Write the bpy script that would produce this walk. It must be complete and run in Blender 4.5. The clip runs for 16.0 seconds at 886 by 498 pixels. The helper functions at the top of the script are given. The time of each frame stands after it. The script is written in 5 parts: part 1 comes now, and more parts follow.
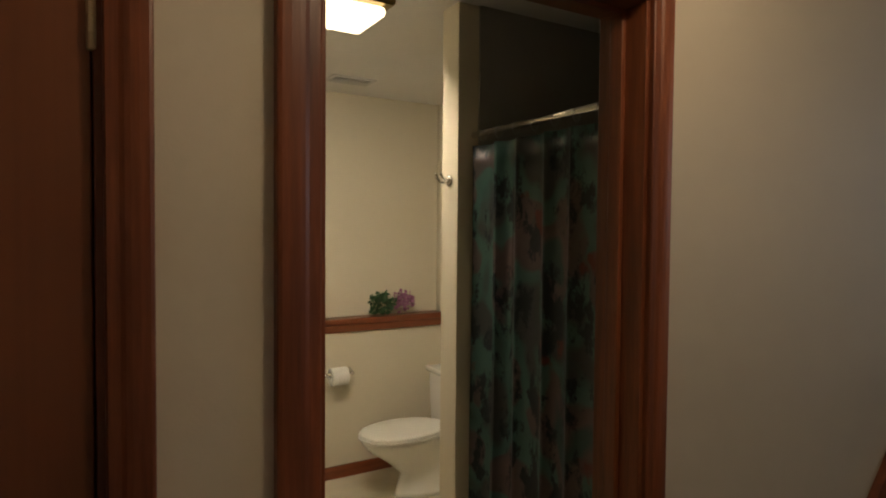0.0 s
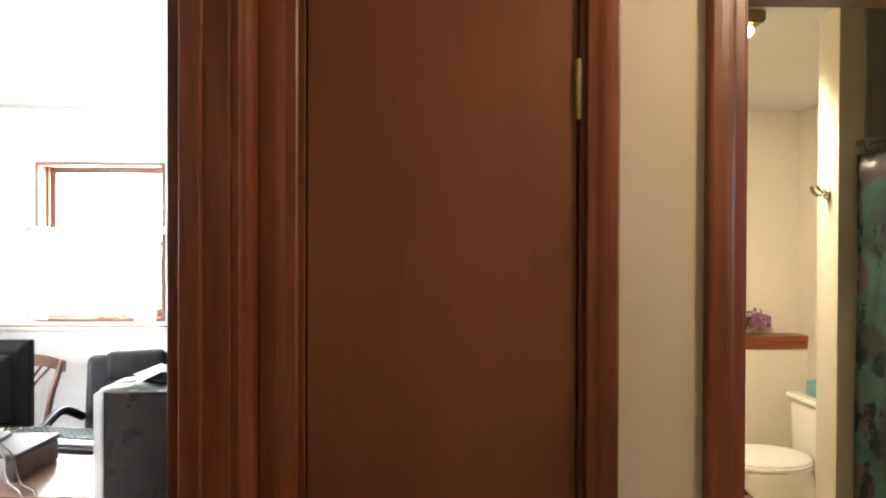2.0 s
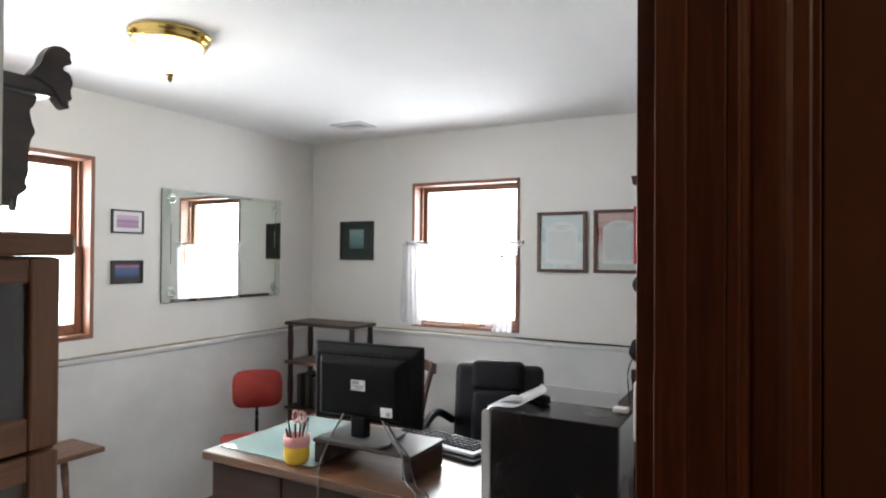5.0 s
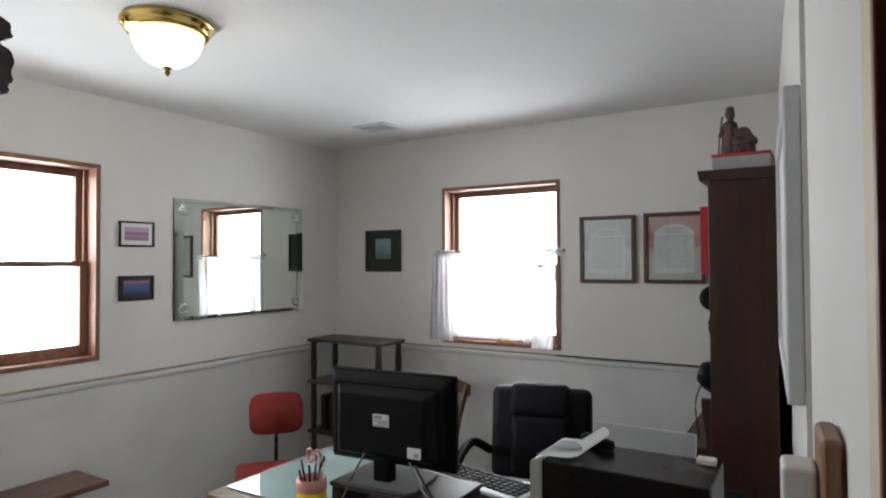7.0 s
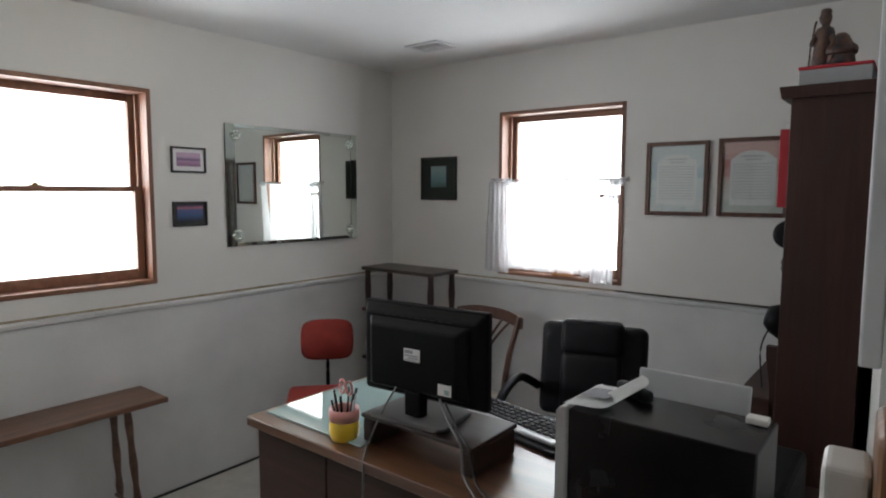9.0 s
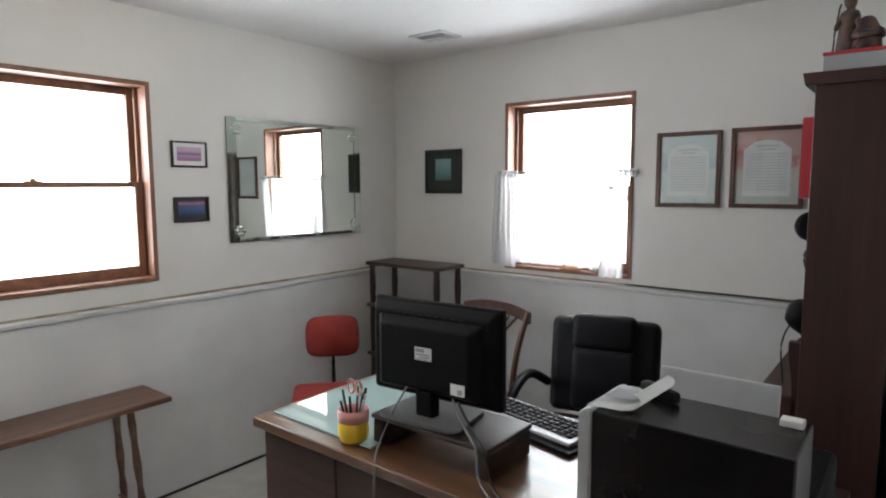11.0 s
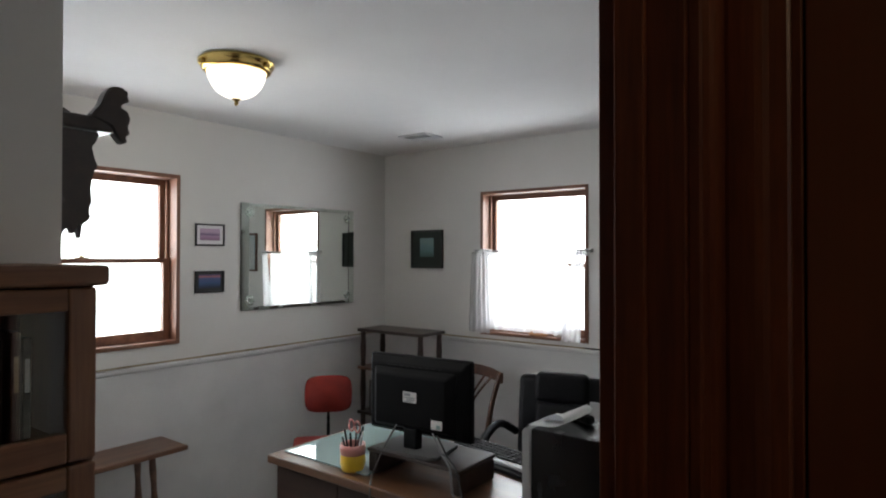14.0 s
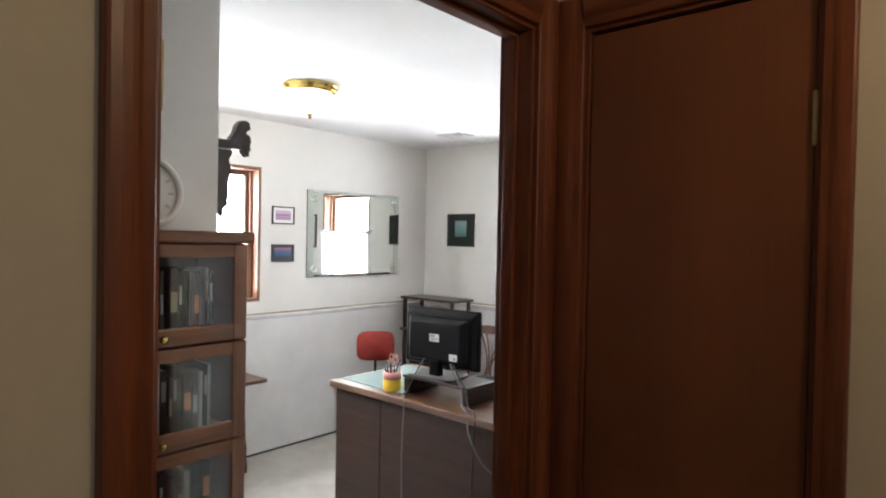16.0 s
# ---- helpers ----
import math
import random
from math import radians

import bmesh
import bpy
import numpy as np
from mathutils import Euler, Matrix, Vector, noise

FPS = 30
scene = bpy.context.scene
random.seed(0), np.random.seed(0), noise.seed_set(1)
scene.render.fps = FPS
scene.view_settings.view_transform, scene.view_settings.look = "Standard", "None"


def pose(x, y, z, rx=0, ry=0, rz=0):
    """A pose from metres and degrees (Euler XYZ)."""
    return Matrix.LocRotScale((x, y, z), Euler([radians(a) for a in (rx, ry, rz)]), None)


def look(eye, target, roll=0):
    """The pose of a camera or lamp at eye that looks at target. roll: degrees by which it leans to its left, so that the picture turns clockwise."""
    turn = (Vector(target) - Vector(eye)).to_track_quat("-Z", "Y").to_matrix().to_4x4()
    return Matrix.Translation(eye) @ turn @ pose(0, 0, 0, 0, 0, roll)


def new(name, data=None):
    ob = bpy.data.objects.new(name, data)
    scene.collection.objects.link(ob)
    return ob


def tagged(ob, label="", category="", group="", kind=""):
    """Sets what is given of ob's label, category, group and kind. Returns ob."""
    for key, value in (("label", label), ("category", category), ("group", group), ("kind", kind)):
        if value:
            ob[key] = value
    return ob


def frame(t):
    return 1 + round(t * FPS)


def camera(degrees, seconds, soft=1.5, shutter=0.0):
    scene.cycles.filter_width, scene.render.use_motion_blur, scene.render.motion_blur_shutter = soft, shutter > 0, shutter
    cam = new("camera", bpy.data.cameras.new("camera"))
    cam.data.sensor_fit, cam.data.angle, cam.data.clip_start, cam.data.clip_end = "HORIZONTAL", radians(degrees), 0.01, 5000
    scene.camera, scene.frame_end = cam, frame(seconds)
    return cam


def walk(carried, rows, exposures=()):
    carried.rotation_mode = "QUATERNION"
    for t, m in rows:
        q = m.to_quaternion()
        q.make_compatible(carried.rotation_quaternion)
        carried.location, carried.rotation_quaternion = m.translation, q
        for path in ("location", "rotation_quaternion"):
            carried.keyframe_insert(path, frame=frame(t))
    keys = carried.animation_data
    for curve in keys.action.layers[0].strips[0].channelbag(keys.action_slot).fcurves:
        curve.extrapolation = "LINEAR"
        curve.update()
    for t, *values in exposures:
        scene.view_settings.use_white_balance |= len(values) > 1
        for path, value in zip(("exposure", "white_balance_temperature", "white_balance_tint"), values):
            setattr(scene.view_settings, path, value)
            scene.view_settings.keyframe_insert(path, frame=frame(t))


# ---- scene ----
cam = camera(72.2, 16.0, soft=2.0)
# seconds, x, y, z, pitch, lean, heading
PATH = [
    (0, -0.012, 0.242, 1.532, -1.88, 0.49, -30.55),
    (0.5, -0.056, 0.119, 1.536, -1.75, 0.66, -23.21),
    (1, -0.113, 0.041, 1.530, -1.53, 0.69, -14.99),
    (1.5, -0.169, 0.045, 1.524, -0.69, 0.13, -7.47),
    (2, -0.239, 0.061, 1.528, -0.48, 0.23, -1.05),
    (2.5, -0.266, 0.108, 1.530, 0.02, 0.31, 7.66),
    (3, -0.328, 0.118, 1.540, -0.32, -0.01, 13.28),
    (3.5, -0.387, 0.176, 1.530, -0.14, 0.13, 19.17),
    (4, -0.403, 0.181, 1.534, -0.00, 0.61, 23.92),
    (4.5, -0.437, 0.208, 1.533, 0.19, 0.62, 26.86),
    (7, -0.650, 0.528, 1.546, 1.30, -0.33, 31.42),
    (7.5, -0.650, 0.591, 1.555, 0.46, -0.26, 33.24),
    (8, -0.653, 0.646, 1.555, -0.81, -0.15, 35.11),
    (8.5, -0.638, 0.679, 1.555, -2.93, 0.02, 36.89),
    (9, -0.632, 0.706, 1.545, -5.40, 0.21, 38.33),
    (11.5, -0.701, 0.734, 1.545, -5.99, -0.40, 38.33),
    (12, -0.686, 0.717, 1.560, -3.24, -0.41, 38.60),
    (12.5, -0.647, 0.707, 1.567, -0.99, -0.49, 39.42),
    (13, -0.581, 0.606, 1.576, 0.28, -0.60, 39.13),
    (13.5, -0.483, 0.439, 1.580, 0.75, -0.39, 37.88),
    (14, -0.365, 0.324, 1.577, 0.69, 0.07, 36.84),
    (14.5, -0.230, 0.209, 1.576, 0.36, 0.66, 36.24),
    (15, -0.119, 0.094, 1.573, -0.06, 1.25, 36.16),
    (15.5, 0.037, -0.074, 1.565, -0.48, 1.25, 37.64),
    (16, 0.219, -0.196, 1.553, -0.96, 1.12, 41.47),
]
EXPOSURES = [(0.0, -0.28), (0.5, 0.28), (1.0, 0.62), (1.5, 0.95), (2.0, 1.2), (2.5, 1.38), (3.0, 1.32), (3.5, 0.82), (4.0, 0.2), (4.7, -0.54), (6.8, -1.3), (7.0, -1.42), (7.5, -1.76), (8.0, -1.74), (9.0, -1.72),
             (11.5, -1.13), (12.0, -1.1), (12.5, -1.12), (13.0, -1.58), (13.5, -1.75), (14.0, -1.9), (14.5, -1.85), (15.0, -1.5), (15.5, -0.98), (16.0, -0.2)]
walk(cam, [(t, pose(x, y, z, 90 + p, -r, h)) for t, x, y, z, p, r, h in PATH], EXPOSURES)

# ---- plan, metres ----
CEIL = 2.37
WX = -3.612      # office west wall face
NY = 3.893       # office north wall face
SY = 0.855       # office south wall face
AX = -1.747      # alcove wall face, looking east
HX = -0.53       # hall west wall, hall side
OX = -0.620      # hall west wall, office side
DY0, DY1 = 0.115, 0.957   # office doorway
HY = 1.034       # hall north wall face
BY = 3.737       # bathroom back wall
BEX = 2.06       # bathroom east wall
EWX, EWS = -0.552, 0.060   # office east wall: x at y = 0, and its lean


# ---- world and lights ----
world = bpy.data.worlds.new("world")
scene.world = world
world.use_nodes = True
wn = world.node_tree.nodes
sky = wn.new("ShaderNodeTexSky")
sky.sky_type, sky.sun_disc, sky.sun_elevation, sky.sun_rotation = "NISHITA", False, radians(48), radians(200)
world.node_tree.links.new(sky.outputs[0], wn["Background"].inputs[0])
wn["Background"].inputs[1].default_value = 0.15


def area_lamp(name, m, w, h, watts, colour, spread=180):
    d = bpy.data.lights.new(name, "AREA")
    d.shape, d.size, d.size_y, d.energy, d.color, d.spread = "RECTANGLE", w, h, watts, colour, radians(spread)
    ob = new(name, d)
    ob.matrix_world = m
    return ob


def point_lamp(name, at, watts, colour, r=0.05):
    d = bpy.data.lights.new(name, "POINT")
    d.energy, d.color, d.shadow_soft_size = watts, colour, r
    ob = new(name, d)
    ob.location = at
    return ob


DAY = (0.90, 0.914, 0.99)
WARM = (1.0, 0.76, 0.48)
area_lamp("skylight_west", look((WX - 0.20, 1.70, 1.56), (WX + 1, 1.70, 1.40)), 0.80, 0.86, 66, DAY)
area_lamp("skylight_north", look((-2.305, NY + 0.20, 1.56), (-2.305, NY - 1, 1.40)), 0.68, 0.86, 52, DAY)
area_lamp("skylight_hall", look((3.95, -0.4, 1.9), (0, 0.4, 1.2)), 1.0, 0.6, 6, DAY)
point_lamp("office_bulb", (-2.523, 1.797, CEIL - 0.10), 7, (1.0, 0.86, 0.66), 0.06)
point_lamp("hall_bulb", (0.70, 0.46, CEIL - 0.12), 9.6, WARM, 0.07)
area_lamp("bath_bulb", look((0.80, 2.36, CEIL - 0.11), (1.15, 3.2, 0.9)), 0.24, 0.24, 12.0, (1.0, 0.84, 0.62), 140)


# ---- materials ----
def material(name):
    m = bpy.data.materials.new(name)
    m.use_nodes = True
    return m, m.node_tree.nodes, m.node_tree.links, m.node_tree.nodes["Principled BSDF"]


def ramp(n, l, source, stops):
    r = n.new("ShaderNodeValToRGB")
    e = r.color_ramp.elements
    while len(e) < len(stops):
        e.new(0.5)
    for el, (p, c) in zip(e, stops):
        el.position, el.color = p, (*c, 1)
    l.new(source, r.inputs[0])
    return r.outputs[0]


def coords(n, l, scale=(1, 1, 1), rot=(0, 0, 0)):
    t, m = n.new("ShaderNodeTexCoord"), n.new("ShaderNodeMapping")
    m.inputs["Scale"].default_value, m.inputs["Rotation"].default_value = scale, rot
    l.new(t.outputs["Object"], m.inputs[0])
    return m.outputs[0]


def noise_tex(n, l, vec, scale, detail=4, rough=0.55):
    x = n.new("ShaderNodeTexNoise")
    x.inputs["Scale"].default_value, x.inputs["Detail"].default_value, x.inputs["Roughness"].default_value = scale, detail, rough
    l.new(vec, x.inputs["Vector"])
    return x.outputs[0]


def bump(n, l, b, height, strength, dist=0.002):
    x = n.new("ShaderNodeBump")
    x.inputs["Strength"].default_value, x.inputs["Distance"].default_value = strength, dist
    l.new(height, x.inputs["Height"])
    l.new(x.outputs[0], b.inputs["Normal"])


def surface(name, a, b_, rough=0.6, scale=6, fine=120, relief=0.15, metal=0.0, rvar=0.1, coat=0.0, spec=0.5):
    """A two-scale mottled surface: colour a to b_, fine relief."""
    m, n, l, b = material(name)
    v = coords(n, l)
    big, small = noise_tex(n, l, v, scale, 5), noise_tex(n, l, v, fine, 3)
    l.new(ramp(n, l, big, [(0.3, a), (0.7, b_)]), b.inputs["Base Color"])
    r = n.new("ShaderNodeMapRange")
    r.inputs[3].default_value, r.inputs[4].default_value = rough - rvar, rough + rvar
    l.new(big, r.inputs[0])
    l.new(r.outputs[0], b.inputs["Roughness"])
    b.inputs["Metallic"].default_value = metal
    b.inputs["Specular IOR Level"].default_value = spec
    b.inputs["Coat Weight"].default_value = coat
    b.inputs["Coat Roughness"].default_value = 0.25
    if relief:
        bump(n, l, b, small, relief)
    return m


def wood(name, dark, light, axis="z", rough=0.4, scale=1.0, coat=0.15, relief=0.12):
    """Grain that runs along an axis, with broad bands and fine pores."""
    m, n, l, b = material(name)
    s = {"x": (0.8, 14, 14), "y": (14, 0.8, 14), "z": (14, 14, 0.8)}[axis]
    v = coords(n, l, [q * scale for q in s])
    v2 = coords(n, l, [q * scale * 6 for q in s])
    g = noise_tex(n, l, v, 1.6, 8, 0.62)
    p = noise_tex(n, l, v2, 2.0, 4, 0.6)
    blot = noise_tex(n, l, coords(n, l), 2.2, 3)
    mx = n.new("ShaderNodeMath")
    mx.operation = "MULTIPLY_ADD"
    l.new(p, mx.inputs[0])
    mx.inputs[1].default_value = 0.35
    l.new(g, mx.inputs[2])
    mx2 = n.new("ShaderNodeMath")
    mx2.operation = "MULTIPLY_ADD"
    l.new(blot, mx2.inputs[0])
    mx2.inputs[1].default_value = 0.3
    l.new(mx.outputs[0], mx2.inputs[2])
    l.new(ramp(n, l, mx2.outputs[0], [(0.58, dark), (0.82, tuple((x + y) / 2 for x, y in zip(dark, light))), (1.02, light)]), b.inputs["Base Color"])
    b.inputs["Roughness"].default_value = rough
    b.inputs["Coat Weight"].default_value = coat
    b.inputs["Coat Roughness"].default_value = 0.3
    bump(n, l, b, p, relief, 0.001)
    return m


def plain(name, c, rough=0.5, metal=0.0, emit=0.0, trans=0.0, alpha=1.0, coat=0.0):
    m, n, l, b = material(name)
    b.inputs["Base Color"].default_value = (*c, 1)
    b.inputs["Roughness"].default_value, b.inputs["Metallic"].default_value = rough, metal
    b.inputs["Transmission Weight"].default_value, b.inputs["Alpha"].default_value = trans, alpha
    b.inputs["Coat Weight"].default_value = coat
    if emit:
        b.inputs["Emission Color"].default_value = (*c, 1)
        b.inputs["Emission Strength"].default_value = emit
    return m


def veneer_material():
    """Stained flush veneer: broad cloudy stain, very faint upright grain, satin varnish."""
    m, n, l, b = material("brown_stained_door_veneer")
    cloud = noise_tex(n, l, coords(n, l, (1, 1, 0.6)), 2.4, 5, 0.5)
    grain = noise_tex(n, l, coords(n, l, (70, 70, 1.2)), 1.5, 3, 0.5)
    mx = n.new("ShaderNodeMath")
    mx.operation = "MULTIPLY_ADD"
    l.new(grain, mx.inputs[0])
    mx.inputs[1].default_value = 0.16
    l.new(cloud, mx.inputs[2])
    l.new(ramp(n, l, mx.outputs[0], [(0.34, (0.118, 0.035, 0.014)), (0.56, (0.178, 0.056, 0.021)), (0.80, (0.240, 0.079, 0.028))]), b.inputs["Base Color"])
    rr = n.new("ShaderNodeMapRange")
    rr.inputs[3].default_value, rr.inputs[4].default_value = 0.36, 0.50
    l.new(cloud, rr.inputs[0])
    l.new(rr.outputs[0], b.inputs["Roughness"])
    b.inputs["Coat Weight"].default_value, b.inputs["Coat Roughness"].default_value = 0.3, 0.35
    bump(n, l, b, grain, 0.04, 0.0006)
    return m


M = {
    "paint": surface("white_wall_paint", (0.66, 0.65, 0.625), (0.72, 0.71, 0.685), 0.75, 1.3, 220, 0.10),
    "lower": surface("white_foundation_paint", (0.57, 0.575, 0.575), (0.69, 0.69, 0.685), 0.7, 2.5, 90, 0.35),
    "cream": surface("cream_wall_paint", (0.63, 0.58, 0.46), (0.67, 0.62, 0.50), 0.7, 1.5, 200, 0.12),
    "hallpaint": surface("beige_hall_paint", (0.62, 0.545, 0.42), (0.67, 0.595, 0.47), 0.65, 1.6, 200, 0.14),
    "ceil": surface("white_ceiling_paint", (0.72, 0.72, 0.72), (0.77, 0.77, 0.77), 0.85, 2, 160, 0.2),
    "floor": surface("pale_grey_vinyl_floor", (0.44, 0.43, 0.39), (0.56, 0.55, 0.50), 0.4, 7, 60, 0.08),
    "bathfloor": surface("cream_vinyl_floor", (0.55, 0.50, 0.38), (0.62, 0.57, 0.45), 0.4, 9, 60, 0.08),
    "carpet": surface("brown_carpet", (0.06, 0.045, 0.035), (0.09, 0.07, 0.052), 0.95, 30, 400, 0.8),
    "trim": wood("red_stained_trim", (0.085, 0.020, 0.008), (0.26, 0.075, 0.026), "z", 0.42, 1.0),
    "trimx": wood("red_stained_trim_across", (0.085, 0.020, 0.008), (0.26, 0.075, 0.026), "x", 0.42, 1.0),
    "trimy": wood("red_stained_trim_lengthwise", (0.085, 0.020, 0.008), (0.26, 0.075, 0.026), "y", 0.42, 1.0),
    "door": veneer_material(),
    "winwood": wood("reddish_window_wood", (0.125, 0.050, 0.028), (0.28, 0.130, 0.075), "z", 0.5),
    "winwoodx": wood("reddish_window_wood_across", (0.125, 0.050, 0.028), (0.28, 0.130, 0.075), "x", 0.5),
    "winwoody": wood("reddish_window_wood_lengthwise", (0.125, 0.050, 0.028), (0.28, 0.130, 0.075), "y", 0.5),
    "oak": wood("medium_oak", (0.12, 0.05, 0.024), (0.30, 0.15, 0.075), "y", 0.45),
    "oakz": wood("medium_oak_upright", (0.12, 0.05, 0.024), (0.30, 0.15, 0.075), "z", 0.45),
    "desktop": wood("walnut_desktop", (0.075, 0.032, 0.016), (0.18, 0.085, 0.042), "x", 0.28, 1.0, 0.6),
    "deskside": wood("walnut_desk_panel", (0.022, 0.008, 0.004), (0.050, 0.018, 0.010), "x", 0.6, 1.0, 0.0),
    "darkwood": wood("dark_brown_wood", (0.012, 0.006, 0.005), (0.038, 0.019, 0.013), "x", 0.4),
    "darkwoodz": wood("dark_brown_wood_upright", (0.018, 0.006, 0.004), (0.046, 0.015, 0.009), "z", 0.5, 1.0, 0.05),
    "bench": wood("walnut_bench_wood", (0.06, 0.028, 0.017), (0.17, 0.085, 0.05), "y", 0.4),
    "chairwood": wood("brown_chair_wood", (0.05, 0.017, 0.009), (0.13, 0.052, 0.026), "z", 0.35, 1.0, 0.4),
    "black": surface("black_plastic", (0.004, 0.004, 0.005), (0.007, 0.007, 0.008), 0.5, 8, 500, 0.1, spec=0.12),
    "satinblack": surface("satin_black_metal", (0.008, 0.008, 0.009), (0.013, 0.013, 0.014), 0.26, 6, 300, 0.04, spec=0.5),
    "blackgloss": plain("glossy_black_plastic", (0.008, 0.008, 0.009), 0.18),
    "leather": surface("black_leather", (0.006, 0.006, 0.008), (0.011, 0.011, 0.013), 0.5, 10, 260, 0.5, spec=0.22),
    "silver": surface("silver_plastic", (0.50, 0.51, 0.52), (0.58, 0.59, 0.60), 0.35, 5, 300, 0.04, 0.2),
    "greyplastic": surface("grey_plastic", (0.32, 0.33, 0.34), (0.38, 0.39, 0.40), 0.45, 6, 300, 0.05),
    "red": surface("red_fabric", (0.20, 0.015, 0.010), (0.27, 0.024, 0.015), 0.85, 12, 500, 0.4),
    "redcard": surface("red_card", (0.42, 0.02, 0.03), (0.50, 0.035, 0.045), 0.5, 4, 200, 0.05),
    "porcelain": plain("white_porcelain", (0.80, 0.79, 0.75), 0.12, coat=0.5),
    "white": surface("white_plastic", (0.72, 0.71, 0.67), (0.77, 0.76, 0.72), 0.4, 6, 300, 0.04),
    "paper": surface("white_paper", (0.74, 0.74, 0.72), (0.80, 0.80, 0.78), 0.8, 8, 300, 0.05),
    "chrome": plain("chrome", (0.75, 0.74, 0.72), 0.12, 1.0),
    "brass": surface("brass", (0.62, 0.44, 0.14), (0.72, 0.54, 0.20), 0.22, 6, 200, 0.03, 1.0, 0.06),
    "hingebrass": surface("satin_brass", (0.52, 0.42, 0.24), (0.62, 0.52, 0.32), 0.5, 14, 200, 0.1, 0.6),
    "darkbrass": surface("aged_brass", (0.22, 0.15, 0.05), (0.34, 0.24, 0.09), 0.35, 14, 200, 0.1, 1.0),
    "mirror": plain("mirror_silvering", (0.86, 0.91, 0.87), 0.015, 1.0),
    "bevel": plain("bevelled_mirror_edge", (0.78, 0.86, 0.80), 0.06, 1.0),
    "glassblue": plain("pale_green_glass_pad", (0.36, 0.50, 0.49), 0.03, coat=1.0),
    "frame_black": surface("black_picture_frame", (0.010, 0.010, 0.011), (0.02, 0.02, 0.021), 0.35, 9, 300, 0.08),
    "frame_brown": wood("brown_picture_frame", (0.04, 0.015, 0.009), (0.11, 0.045, 0.025), "z", 0.35),
    "mat_dark": surface("dark_green_mat", (0.010, 0.018, 0.014), (0.016, 0.026, 0.020), 0.7, 8, 300, 0.1),
    "mat_white": plain("white_mat", (0.74, 0.73, 0.74), 0.8),
    "caseoak": wood("dark_oak", (0.11, 0.042, 0.018), (0.26, 0.118, 0.053), "y", 0.45),
    "caseoakz": wood("dark_oak_upright", (0.11, 0.042, 0.018), (0.26, 0.118, 0.053), "z", 0.45),
    "pale_ink": plain("pale_print", (0.50, 0.51, 0.53), 0.8),
    "grey_ink": plain("grey_print", (0.34, 0.35, 0.37), 0.8),
    "vent": surface("painted_vent_metal", (0.55, 0.56, 0.57), (0.62, 0.63, 0.64), 0.5, 6, 300, 0.05),
    "ventdark": plain("vent_shadow_gap", (0.03, 0.03, 0.03), 0.9),
    "yellow": surface("yellow_glaze", (0.75, 0.46, 0.02), (0.82, 0.55, 0.04), 0.3, 10, 200, 0.05),
    "pink": surface("pink_glaze", (0.70, 0.30, 0.27), (0.76, 0.38, 0.34), 0.35, 10, 200, 0.05),
    "teal": surface("teal_tissue", (0.15, 0.38, 0.36), (0.22, 0.48, 0.45), 0.8, 12, 200, 0.2),
    "purple": surface("mauve_petals", (0.30, 0.11, 0.24), (0.48, 0.22, 0.38), 0.8, 40, 300, 0.2),
    "leaf": surface("artificial_leaves", (0.02, 0.06, 0.025), (0.05, 0.12, 0.05), 0.6, 40, 300, 0.2),
    "terracotta": surface("terracotta", (0.45, 0.20, 0.09), (0.55, 0.27, 0.13), 0.8, 12, 200, 0.2),
    "tan": surface("tan_stain", (0.22, 0.17, 0.10), (0.42, 0.37, 0.28), 0.8, 14, 200, 0.2),
    "cable": plain("grey_cable", (0.13, 0.13, 0.13), 0.4),
    "blackcable": plain("black_cable", (0.012, 0.012, 0.012), 0.5),
    "cane": surface("cream_cushion", (0.52, 0.45, 0.36), (0.60, 0.53, 0.43), 0.9, 10, 300, 0.3),
    "shower": surface("grey_shower_surround", (0.30, 0.29, 0.27), (0.34, 0.33, 0.31), 0.4, 5, 200, 0.05),
    "lampglass": plain("lit_frosted_glass", (1.0, 0.90, 0.76), 0.4, emit=9.0),
    "bathglass": plain("lit_white_diffuser", (1.0, 0.82, 0.52), 0.4, emit=4.0),
    "outside": plain("bright_overcast_distance", (0.95, 0.98, 1.0), 1.0, emit=14.0),
}


def glass_material():
    m, n, l, b = material("clear_glass")
    clear, gloss, mix, fr = n.new("ShaderNodeBsdfTransparent"), n.new("ShaderNodeBsdfGlossy"), n.new("ShaderNodeMixShader"), n.new("ShaderNodeLayerWeight")
    clear.inputs[0].default_value = (0.95, 0.97, 0.96, 1)
    gloss.inputs["Roughness"].default_value = 0.02
    fr.inputs[0].default_value = 0.5
    pw, sc_ = n.new("ShaderNodeMath"), n.new("ShaderNodeMath")
    pw.operation, sc_.operation = "POWER", "MULTIPLY_ADD"
    pw.inputs[1].default_value = 3.5
    sc_.inputs[1].default_value, sc_.inputs[2].default_value = 0.6, 0.05
    l.new(fr.outputs[1], pw.inputs[0])
    l.new(pw.outputs[0], sc_.inputs[0])
    l.new(sc_.outputs[0], mix.inputs[0])
    l.new(clear.outputs[0], mix.inputs[1])
    l.new(gloss.outputs[0], mix.inputs[2])
    l.new(mix.outputs[0], n["Material Output"].inputs[0])
    return m


M["glass"] = glass_material()


